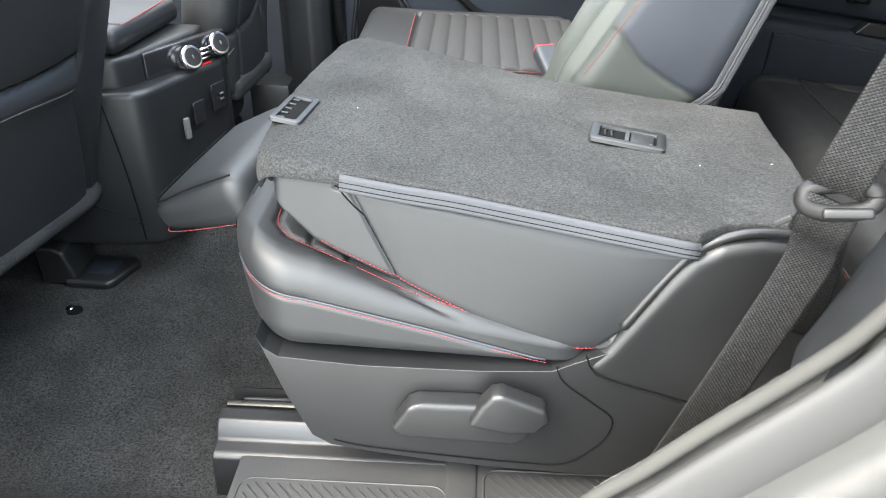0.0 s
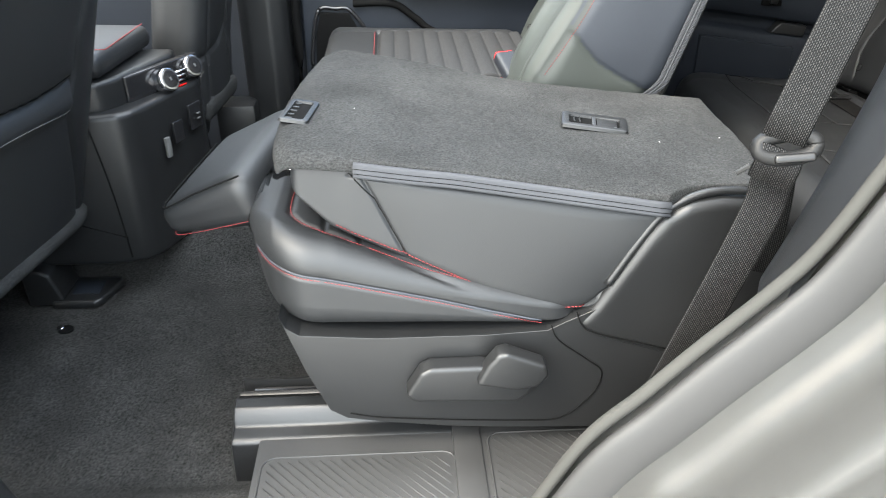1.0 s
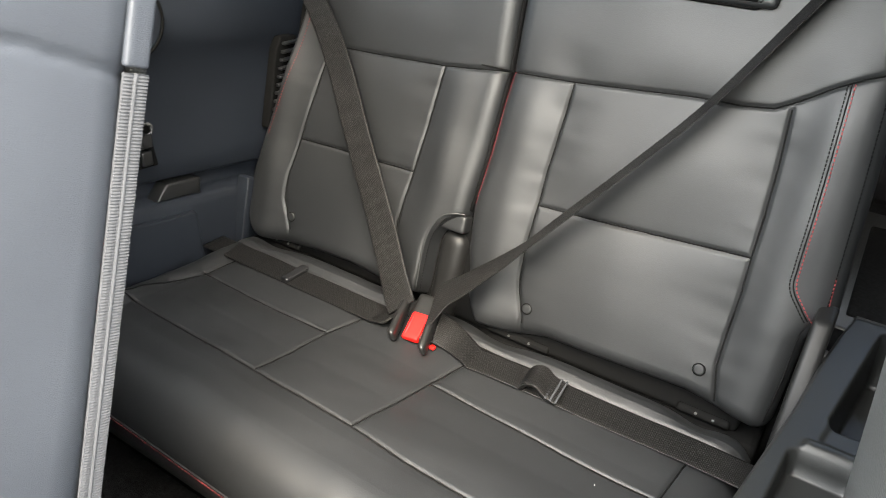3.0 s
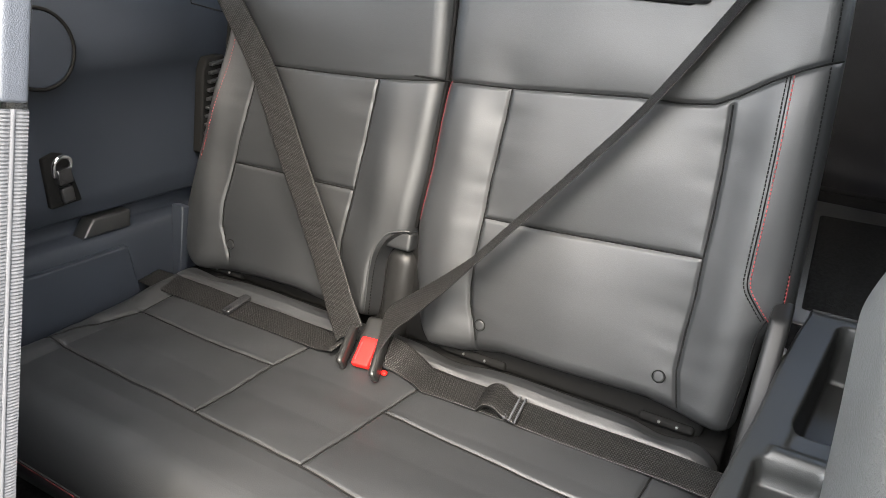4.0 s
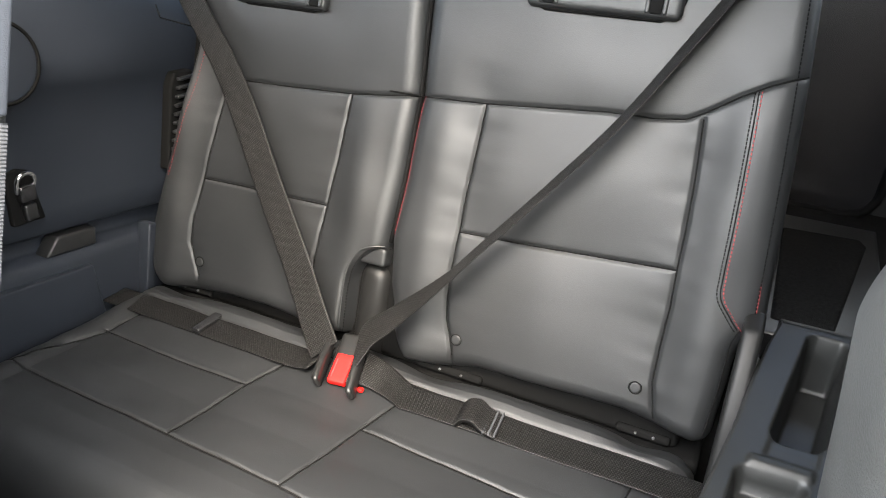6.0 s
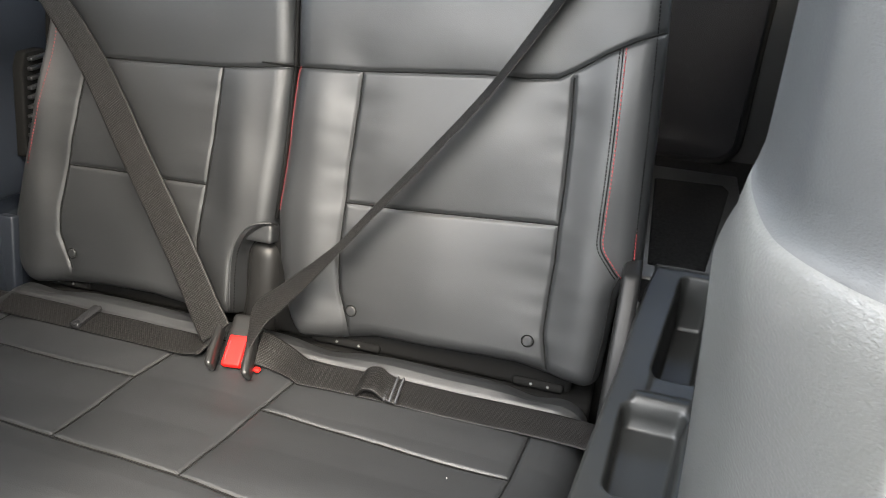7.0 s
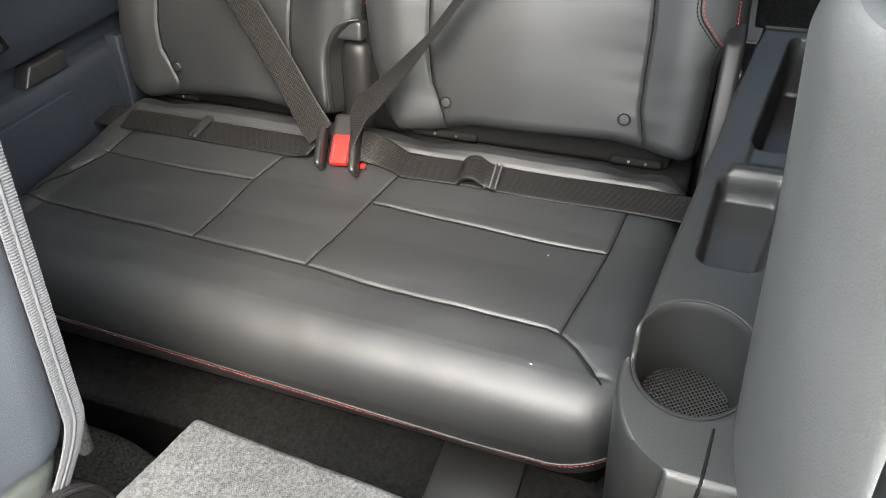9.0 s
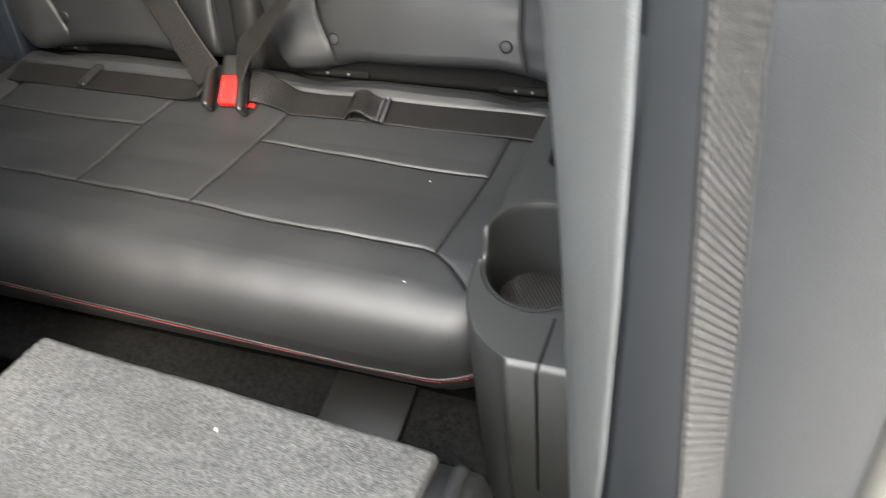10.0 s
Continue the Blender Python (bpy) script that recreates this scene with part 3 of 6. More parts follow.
part("side_seam", tube(on_back([(0.022, 0.116), (0.026, 0.106), (0.029, 0.09), (0.030, 0.03), (0.034, -0.03)], near_shape, 0.0), 0.0010, 6), SEAM, near_back)
split_line = [(0.5155, 0.125), (0.5085, 0.21), (0.5045, 0.29), (0.5035, 0.333)]
part("stitching", stitches([on_back(split_line, near_shape)], 0.0054, 0.0036, 0.0007), THREAD, near_back, "red stitching along the split")
part("piping", tube([back_at(y, h, -0.013) for y, h in ((0.5225, 0.11), (0.5155, 0.2), (0.5105, 0.33), (0.5180, 0.48), (0.524, 0.62))], 0.0030, 8), SEAM, near_back, "black piping along the split")
far_line = [(0.905, 0.36), (0.915, 0.29), (0.935, 0.20), (0.952, 0.13)]
part("stitching", stitches([on_back(far_line, far_shape)], 0.0054, 0.0034, 0.0006), THREAD, far_back, "red side stitching")


def headrest_flap(yc, wide, bottom, owner):
    """The folded headrest let into the top of a back: a pad with two webbing slots and a dark outline."""
    h = bottom + 0.10
    flap = soft("headrest_flap", (wide, 0.2, 0.020), 0.0095, (40, 40, 8), LEATHER, owner, back_matrix(yc, h, 0.008), label="folded leather headrest flap")
    a, b = wide / 2, 0.1
    rim = [(a, b), (a, -b + 0.03), (a - 0.006, -b + 0.008), (a - 0.025, -b), (-a + 0.025, -b), (-a + 0.006, -b + 0.008), (-a, -b + 0.03), (-a, b)]
    part("flap_gap", tube([back_at(yc + u, h + v, 0.0055) for u, v in rim], 0.0028, 6), DARK, flap)
    for s in (-1, 1):
        me = rounded((0.015, 0.19, 0.005), 0.0019, (6, 20, 4))
        me.transform(back_matrix(yc + s * 0.068, h, 0.0175))
        link_mesh("webbing_slot", me, DARK, flap, "dark webbing slot")
        for k in (-1, 1):
            me = rounded((0.006, 0.19, 0.006), 0.0025, (6, 20, 6))
            me.transform(back_matrix(yc + s * 0.068 + k * 0.0105, h, 0.0175))
            link_mesh("slot_edge", me, LEATHER, flap)


headrest_flap(0.270, 0.198, 0.468, near_back), headrest_flap(0.760, 0.172, 0.428, far_back)

# hinge between the two backs
hinge = soft("hinge_cover", (0.052, 0.17, 0.06), 0.024, (20, 40, 16), BLACKP, bench, back_matrix(0.545, -0.014, -0.042), label="dark plastic hinge cover between the backrests")
rim_h = [back_at(0.580, -0.04, 0.006), back_at(0.581, 0.02, 0.008), back_at(0.577, 0.06, 0.009), back_at(0.562, 0.09, 0.008), back_at(0.542, 0.101, 0.004), back_at(0.526, 0.103, -0.004)]
part("gusset_piping", tube(smooth_line(rim_h, 8), 0.0014, 8), LEATHER, far_back, "piped edge round the hinge")
part("stitching", stitches([[p + Vector((0, -0.006, -0.002)) - N * 0.003 for p in smooth_line(rim_h, 8)]], 0.005, 0.0036, 0.0007), SEAM, far_back)
soft("gusset_band", (0.046, 0.030, 0.035), 0.006, (16, 12, 8), LEATHER, far_back, back_matrix(0.547, 0.085, -0.022), label="leather band over the hinge")

recl = part("recliner_bracket", prism([(1.285, 0.30), (1.325, 0.30), (1.375, 0.405), (1.42, 0.462), (1.455, 0.49), (1.445, 0.515), (1.405, 0.508), (1.365, 0.465), (1.325, 0.40)], "y", -0.004, 0.020, 0.007, 3), BLACKP, bench, "dark satin recliner bracket", angle=40)
part("bolt", disc((1.42, -0.008, 0.455), (0, 1, 0), 0.009, 0.012, 0.002, 6), STEEL, recl, "bright steel bolt", angle=30)
part("bolt", disc((1.395, -0.008, 0.425), (0, 1, 0), 0.007, 0.012, 0.002, 6), STEEL, recl, "bright steel bolt", angle=30)


# ---- third-row belts ----
def bench_top(x):
    return float(bench_z(x)) - 0.001


def belt(name_label, group):
    return thing("seat_belt", (1.32, 0.54, 0.33), name_label, "seat belt", group)


def tongue(owner, foot, head, wide=0.012):
    """A flat black loop of plastic that leans up and back: two cheeks, a lower bar and an upper bar that the webbing runs round."""
    a, b = Vector(foot), Vector(head)
    along = (b - a).normalized()
    across = Vector((0, 1, 0))
    up = along.cross(across).normalized()
    m = Matrix((along, across, -up)).transposed().to_4x4()
    m.translation = (a + b) / 2
    ln = (b - a).length
    t = soft("tongue", (ln, wide, 0.024), 0.0058, (24, 8, 12), TONGUE, owner, m, lambda p, n: p * np.stack([np.ones(len(p)), np.ones(len(p)), 1 - 0.35 * np.clip(p[:, 0] / ln * 2, 0, 1)], 1), "black plastic belt tongue")
    return t


def line(a, b, n):
    return [Vector(a).lerp(Vector(b), i / n) for i in range(n + 1)]


def turning(n, keys):
    """Directions across a belt, between keyed ones."""
    out = []
    for i in range(n):
        s = i / (n - 1)
        out.append(Vector([np.interp(s, [a for a, _ in keys], [v[k] for _, v in keys]) for k in range(3)]))
    return out


near_belt = belt("black webbing third-row belt fastened across the near place", "third-row belts")
lap = [Vector((1.302 + 0.003 * math.sin(y * 9), y, bench_top(1.30) + 0.0035 + 0.0015 * math.sin(y * 23))) for y in np.linspace(0.012, 0.42, 40)]
lap += smooth_line([(1.306, 0.435, 0.326), (1.312, 0.458, 0.330), (1.312, 0.478, 0.337), (1.305, 0.492, 0.346)], 5)
lap_across = [Vector((1, 0.05, 0.03))] * 40 + turning(len(lap) - 40, [(0.0, Vector((1, 0.05, 0.03))), (0.5, Vector((0.95, 0.1, 0.35))), (1.0, Vector((0.8, 0.1, 0.6)))])
part("lap_webbing", ribbon(lap, lap_across, 0.050), WEB, near_belt)
up = smooth_line([(1.290, 0.500, 0.362), (1.318, 0.492, 0.393), (1.331, 0.461, 0.423), (1.356, 0.401, 0.483), (1.384, 0.347, 0.548), (1.419, 0.279, 0.630), (1.460, 0.206, 0.725), (1.5225, 0.114, 0.873), (1.60, 0.0, 1.055)], 10)
acr = turning(len(up), [(0.0, Vector((0.75, 0.15, 0.6))), (0.10, Vector((0.72, 0.60, 0.30))), (0.22, Vector((0.74, 0.62, 0.18))), (0.4, Vector((0.93, 0.35, -0.11))), (0.75, Vector((0.93, 0.35, -0.11))), (1.0, Vector((0.88, 0.44, -0.05)))])
part("shoulder_webbing", ribbon(up, acr, 0.046), WEB, near_belt)
tongue(near_belt, (1.252, 0.483, 0.334), (1.312, 0.499, 0.366))
hump = smooth_line([(1.300, 0.335, bench_top(1.30) + 0.006), (1.300, 0.326, bench_top(1.30) + 0.018), (1.300, 0.312, bench_top(1.30) + 0.021), (1.300, 0.298, bench_top(1.30) + 0.012), (1.300, 0.280, bench_top(1.30) + 0.007)], 6)
clip = part("belt_loop", ribbon(hump, [Vector((1, 0.10, 0.03))] * len(hump), 0.049, 0.005), WEB, near_belt, "folded webbing loop")
for dy in (0.279, 0.287, 0.295):
    me = rounded((0.052, 0.003, 0.004), 0.0012, (8, 4, 4))
    me.transform(pose(1.300, dy, bench_top(1.30) + 0.0115, 0, 0, 6))
    link_mesh("edge", me, STRIP, clip, "pale stitched edge")

far_belt = belt("black webbing third-row belt fastened across the far place", "third-row belts")
lapf = [Vector((1.303, y, bench_top(1.30) + 0.004)) for y in np.linspace(0.985, 0.60, 34)] + [Vector((1.30, 0.578, 0.334)), Vector((1.295, 0.562, 0.342))]
part("lap_webbing", ribbon(lapf, [Vector((1, -0.04, 0.03))] * 34 + [Vector((1, -0.2, 0.2)), Vector((0.9, -0.35, 0.3))]), WEB, far_belt)
upf = smooth_line([(1.302, 0.556, 0.356), (1.316, 0.581, 0.389), (1.346, 0.631, 0.458), (1.391, 0.714, 0.565), (1.444, 0.810, 0.687), (1.4985, 0.938, 0.815), (1.555, 1.04, 0.95)], 10)
part("shoulder_webbing", ribbon(upf, turning(len(upf), [(0.0, Vector((0.35, -0.75, 0.65))), (0.2, Vector((0.12, -0.95, 0.25))), (0.6, Vector((0.10, -0.97, 0.18))), (1.0, Vector((0.05, -0.98, 0.10)))]), 0.051), WEB, far_belt)
tongue(far_belt, (1.254, 0.540, 0.334), (1.322, 0.556, 0.366))
part("adjuster", box(1.278, 1.332, 0.775, 0.79, bench_top(1.30) + 0.005, bench_top(1.30) + 0.014, 0.003), GLOSS, far_belt, "black plastic belt adjuster")

buckle = thing("belt_buckle", (1.30, 0.52, 0.32), "black belt buckle with a red release button", "belt buckle")
lean_b = Vector((0.84, 0.12, 0.46)).normalized()
side_b = Vector((0, 0, 1)).cross(lean_b).normalized()
bm_b = Matrix((lean_b, side_b, lean_b.cross(side_b))).transposed().to_4x4()
bm_b.translation = (1.291, 0.520, 0.341)
soft("body", (0.080, 0.040, 0.020), 0.007, (16, 12, 10), BLACKP, buckle, bm_b @ pose(0.02, 0, -0.008))
button = soft("button", (0.046, 0.027, 0.012), 0.003, (10, 10, 8), RED, buckle, bm_b, label="bright red release button")
soft("button_groove", (0.030, 0.0018, 0.002), 0.0008, (6, 4, 4), THREAD, button, bm_b @ pose(-0.002, 0.009, 0.0058))
soft("second_button", (0.008, 0.009, 0.006), 0.0025, (6, 6, 4), RED, buckle, pose(1.278, 0.480, 0.329), label="small red button")

# ---- far rear side trim ----
far_trim = thing("far_side_trim", (1.35, 1.05, 0.14), "dark blue-black plastic far side trim with a ledge", "car trim")


def far_panel():
    """The far wall's inner face: a ledge low down and a swelling over it."""
    bm = bmesh.new()
    xs = np.linspace(0.8, 2.1, 66)
    rows = []
    prof = [(0.10, 0.985), (0.30, 0.99), (0.40, 0.995), (0.413, 0.998), (0.420, 1.004), (0.422, 1.028), (0.428, 1.034), (0.446, 1.034), (0.452, 1.03), (0.455, 1.012), (0.462, 1.005), (0.50, 1.006), (0.60, 1.004), (0.66, 0.998), (0.685, 0.985), (0.70, 0.978), (0.74, 0.98), (0.80, 1.0), (0.87, 1.04), (0.90, 1.075), (0.91, 1.12)]
    for x in xs:
        drop = -0.13 * (x - 1.28)
        swell = 1.0 if x < 1.35 else max(0.0, 1 - (x - 1.35) / 0.2)
        row = []
        for z, y in prof:
            k = 0.022 * math.exp(-(((z - 0.70) / 0.06) ** 2)) * (1 - swell)
            row.append(bm.verts.new((x, y + k, z + (drop if z > 0.3 else 0))))
        rows.append(row + [bm.verts.new((x, 1.335, 0.915 + drop)), bm.verts.new((x, 1.335, 0.10))])
    m = len(rows[0])
    for r0, r1 in zip(rows[:-1], rows[1:]):
        for i in range(m):
            bm.faces.new((r0[i], r0[(i + 1) % m], r1[(i + 1) % m], r1[i]))
    bm.faces.new(rows[0]), bm.faces.new(rows[-1][::-1])
    return bm


part("panel", far_panel(), PLASTIC_BLUE, far_trim, angle=50)


part("lower_door", prism([(1.02, 0.25), (1.285, 0.25), (1.275, 0.395), (1.02, 0.43)], "y", 0.9835, 1.0, 0.004), PLASTIC_BLUE, far_trim, "dark storage flap", angle=40)
part("ledge_block", prism([(1.21, 0.43), (1.30, 0.418), (1.305, 0.447), (1.235, 0.456)], "y", 1.0, 1.03, 0.004), PLASTIC, far_trim, angle=40)
part("corner_rib", prism([(1.355, 0.29), (1.372, 0.285), (1.405, 0.42), (1.388, 0.425)], "y", 0.972, 1.0, 0.004), PLASTIC_BLUE, far_trim, angle=40)
vent = part("speaker_grille", prism([(1.455, 0.50), (1.475, 0.495), (1.55, 0.625), (1.54, 0.66), (1.50, 0.662), (1.487, 0.64)], "y", 0.983, 1.003, 0.004), DARK, far_trim, "black slatted grille", angle=40)
for i in range(10):
    z = 0.517 + i * 0.0145
    x = 1.464 + i * 0.0042
    part("slat", box(x, x + 0.045 + i * 0.001, 0.975, 0.985, z, z + 0.0055, 0.0015), PLASTIC, vent)
hookb = part("tie_down", prism([(1.17, 0.50), (1.222, 0.497), (1.212, 0.575), (1.196, 0.582), (1.174, 0.578)], "y", 0.996, 1.006, 0.003), DARK, far_trim, "recessed tie-down hook", angle=40)
part("hook_loop", tube(smooth_line([(1.182, 0.99, 0.55), (1.183, 0.984, 0.572), (1.196, 0.982, 0.579), (1.209, 0.984, 0.57), (1.207, 0.99, 0.55)], 6), 0.0035, 8), CHROME, hookb, "chrome loop")
part("hook_block", box(1.183, 1.208, 0.982, 0.997, 0.535, 0.56, 0.004), GLOSS, hookb)
part("hook_foot", box(1.187, 1.206, 0.986, 0.997, 0.505, 0.53, 0.003), PLASTIC, hookb)
part("round_cap", disc((1.19, 0.967, 0.737), (0, 1, -0.05), 0.052, 0.02, 0.004, 48), PLASTIC_BLUE, far_trim, "round dark cap", angle=40)
part("cap_ring", ring((1.19, 0.969, 0.737), (0, 1, -0.05), 0.054, 0.0028), DARK, far_trim)

# ---- near tray and pillar ----
trim = thing("side_trim", (1.2, -0.04, 0.14), "black plastic quarter trim with trays and a cup holder", "car trim")


CUP = (0.970, -0.006)


def tray_height(x, y):
    z = 0.474
    cx, cy = CUP
    d = math.hypot(x - cx, (y - cy))

    def dip(v, w=0.004):
        return 1 / (1 + math.exp(min(60.0, max(-60.0, -v / w * 4))))

    def pocket(x0, x1, ya, yb, depth):
        dx, dy = abs(x - (x0 + x1) / 2) - (x1 - x0) / 2 + 0.010, abs(y - (ya + yb) / 2) - (yb - ya) / 2 + 0.010
        v = 0.010 - math.hypot(max(dx, 0), max(dy, 0)) - min(max(dx, dy), 0)
        return depth * dip(v, 0.004)

    # the front lip of the cup holder hangs lower
    lip = 0.03 * dip((cx + 0.002) - x, 0.009)
    z -= lip
    z -= (0.104 - lip) * dip(0.0485 - d, 0.0025)
    fa, fb_ = -0.050 - 0.14 * (x - 1.08), 0.005 - 0.07 * (x - 1.075)
    z -= pocket(1.073, 1.199, fa, fb_, 0.030)
    ra, rb = -0.079 - 0.114 * (x - 1.272), -0.030 - 0.137 * (x - 1.261)
    z -= pocket(1.262, 1.488, ra, rb, 0.082)
    inside = dip(min(y - (fa - 0.002), -0.010 - 0.14 * (x - 1.2) - y), 0.004)
    z += 0.005 * math.exp(-(((x - 1.213) / 0.008) ** 4)) * inside
    z -= 0.004 * dip(min(x - 1.228, 1.262 - x, y - ra, rb - y), 0.005)
    # the rear end slopes down to the cargo floor
    s = min(1.0, max(0.0, (x - 1.50) / 0.085))
    return z - 0.046 * s * s * (3 - 2 * s)


def tray_mesh():
    bm = bmesh.new()
    xs = np.concatenate([np.linspace(0.868, 1.03, 110, endpoint=False), np.linspace(1.03, 1.60, 210)])
    ys = np.linspace(0, 1, 110)
    rows = []
    for x in xs:
        inner = float(np.interp(x, [0.964, 0.968, 1.0, 1.083, 1.174, 1.26, 1.36, 1.448, 1.5, 1.60], [0.050, 0.042, 0.038, 0.029, 0.017, 0.005, -0.005, -0.016, -0.026, -0.03]))
        if x < 0.95:
            inner = 0.050 - 0.06 * (1 - math.sqrt(max(0.0, 1 - ((0.95 - x) / 0.083) ** 2)))
        outer = -0.15
        row = [bm.verts.new((x, outer + (inner - outer) * t, tray_height(x, outer + (inner - outer) * t))) for t in ys]
        rim = row[-1].co
        row.append(bm.verts.new((x, rim.y + 0.003, rim.z - 0.004)))
        row.append(bm.verts.new((x, rim.y + 0.004, rim.z - 0.03)))
        row.append(bm.verts.new((x, rim.y + 0.002, 0.12)))
        rows.append(row)
    front = [bm.verts.new((0.862, v.co.y, v.co.z - 0.004)) for v in rows[0]]
    foot = [bm.verts.new((0.878, v.co.y, 0.12)) for v in rows[0]]
    rows = [foot, front] + rows
    for r0, r1 in zip(rows[:-1], rows[1:]):
        for i in range(len(r0) - 1):
            try:
                bm.faces.new((r0[i], r1[i], r1[i + 1], r0[i + 1]))
            except ValueError:
                pass
    return bm


part("tray", tray_mesh(), TRAY, trim, angle=60)


def cup_liner():
    """The cup holder's tapered wall with a rounded rim, its front dipping to the lower lip."""
    bm = bmesh.new()
    rows = []
    for k in range(96):
        a = 2 * math.pi * k / 96
        c, s = math.cos(a), math.sin(a)
        top = 0.4742 - 0.030 / (1 + math.exp((0.049 * c - 0.002) / 0.0016))
        proud = 0.0012 if c > 0 else 0.0004
        rows.append([bm.verts.new((CUP[0] + r * c, CUP[1] + r * s, z)) for r, z in ((0.0520, top - 0.003), (0.0512, top + proud), (0.0490, top + proud), (0.0474, top - 0.002), (0.0466, top - 0.007), (0.0430, 0.381))])
    for r0, r1 in zip(rows, rows[1:] + rows[:1]):
        for i in range(5):
            bm.faces.new((r0[i], r0[i + 1], r1[i + 1], r1[i]))
    return bm


part("cup_liner", cup_liner(), TRAY, trim, angle=60)
part("cup_floor", disc((CUP[0], CUP[1], 0.3825), (0, 0, -1), 0.0450, 0.004, 0, 40), DARK, trim, "ribbed rubber cup holder floor", angle=30)
grid = bmesh.new()
for k in range(-12, 13):
    o, half = k * 0.0034, math.sqrt(0.042 ** 2 - (k * 0.0034) ** 2)
    for a in (radians(35), radians(125)):
        u, v = Vector((math.cos(a), math.sin(a), 0)), Vector((-math.sin(a), math.cos(a), 0))
        c = Vector((CUP[0], CUP[1], 0.3848)) + v * o
        add_tube(grid, [c - u * half, c + u * half], 0.0006, 5)
part("floor_ribs", grid, RUBBER, trim, "crossed rubber ribs in the cup holder")
part("panel_gap", tube(smooth_line([(0.915, -0.031, 0.4435), (0.89, -0.029, 0.444), (0.868, -0.027, 0.4435), (0.8605, -0.026, 0.432), (0.862, -0.026, 0.40), (0.8705, -0.026, 0.2)], 8), 0.0014, 6), DARK, trim)
part("cargo_lid", prism([(1.60, -0.015), (1.955, -0.012), (1.965, -0.14), (1.94, -0.15), (1.60, -0.10)], "z", 0.40, 0.4265, 0.006), LID, trim, "small carpeted floor lid")
part("cargo_frame", box(1.56, 2.03, -0.17, 0.03, 0.36, 0.4235, 0.006), PLASTIC, trim)
part("pull_tab", tube(smooth_line([(1.315, -0.112, 0.49), (1.298, -0.108, 0.482), (1.288, -0.108, 0.47), (1.284, -0.112, 0.455)], 5), 0.004, 8), CHROME, trim, "bright metal hook")

pillar = thing("pillar_trim", (0.95, -0.12, 0.15), "grey grained plastic quarter trim beside the door opening", "car trim")


def seal_x(z):
    return float(np.interp(z, [0.45, 0.512, 0.59, 0.68, 0.85, 1.1, 1.25], [0.632, 0.672, 0.709, 0.742, 0.79, 0.85, 0.885]))


def pillar_mesh(bottom, top, first, last):
    """A bowed sheet that swells into the cabin under a rounded ledge and reaches forward to the door seal."""
    bm = bmesh.new()
    plan = smooth_line([(1.62, -0.17, 0), (1.45, -0.135, 0), (1.25, -0.105, 0), (1.08, -0.065, 0), (0.98, -0.038, 0), (0.925, -0.030, 0), (0.87, -0.036, 0), (0.825, -0.050, 0), (0.79, -0.075, 0), (0.768, -0.115, 0), (0.756, -0.16, 0), (0.752, -0.21, 0)], 7)
    levels = [(0.12, 0.05), (0.30, 0.03), (0.42, 0.018), (0.55, 0.008), (0.66, 0.0), (0.74, -0.007), (0.79, -0.012), (0.815, -0.0145), (0.828, -0.0145), (0.836, -0.012), (0.841, -0.009), (0.846, -0.005), (0.852, -0.003), (0.861, -0.003), (0.89, -0.005), (1.0, -0.013), (1.1, -0.017), (1.22, -0.018)]
    rows = []
    for z, out in levels:
        if not bottom <= z <= top:
            continue
        row = []
        for i, p in enumerate(plan):
            if not first <= i <= last:
                continue
            s = i / (len(plan) - 1)
            fade = 0.25 + 0.75 * min(1.0, max(0.0, (s - 0.40) / 0.14)) if z > 0.8 else 1.0
            w = min(1.0, max(0.0, (0.86 - p.x) / 0.10))
            forward = min(1.0, max(0.0, (s - 0.6) / 0.2))
            row.append(bm.verts.new((p.x + 0.7 * out * fade * forward + w * (seal_x(max(z, 0.45)) - 0.742), p.y - out * fade * (1 - 0.5 * forward), z)))
        rows.append(row)
    for r0, r1 in zip(rows[:-1], rows[1:]):
        for i in range(len(r0) - 1):
            bm.faces.new((r0[i], r0[i + 1], r1[i + 1], r1[i]))
    bmesh.ops.solidify(bm, geom=bm.faces[:], thickness=0.006)
    return bm


# one moulded sheet in two tones: lit below the ledge, shaded above
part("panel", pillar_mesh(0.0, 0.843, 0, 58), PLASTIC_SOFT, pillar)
part("upper_panel", pillar_mesh(0.84, 1.3, 0, 58), UPPER_SHADED, pillar, "upper part of the grained trim, shade put into its tone")
# door-side end of the sheet, colour darkened to offset the sun on it
part("jamb_cover", pillar_mesh(0.0, 1.3, 58, 99), JAMB, pillar, "door jamb end of the trim, toned darker against the sun")
# two hidden blocks added to stop light leaking past trays and bench
part("under_block", box(0.92, 1.56, -0.28, -0.05, 0.10, 0.385, 0.004), DARK, trim, "dark block added under the trays against light leaks")
part("rear_light_block", box(1.46, 1.60, -0.28, 0.05, 0.10, 0.39, 0.004), DARK, trim, "dark block added behind the bench against light leaks")

# ---- second-row seat, folded ----
folded = thing("folded_seat", (0.33, 0.22, 0.05), "black leather second-row seat folded flat, felt back up", "car seat")
FOLD_SEAMS = [[(0.168, 0.52), (0.205, 0.45), (0.248, 0.362)], [(0.17, 0.484), (0.313, 0.472), (0.62, 0.436)], [(0.60, 0.44), (0.585, 0.40), (0.545, 0.335), (0.50, 0.285)]]


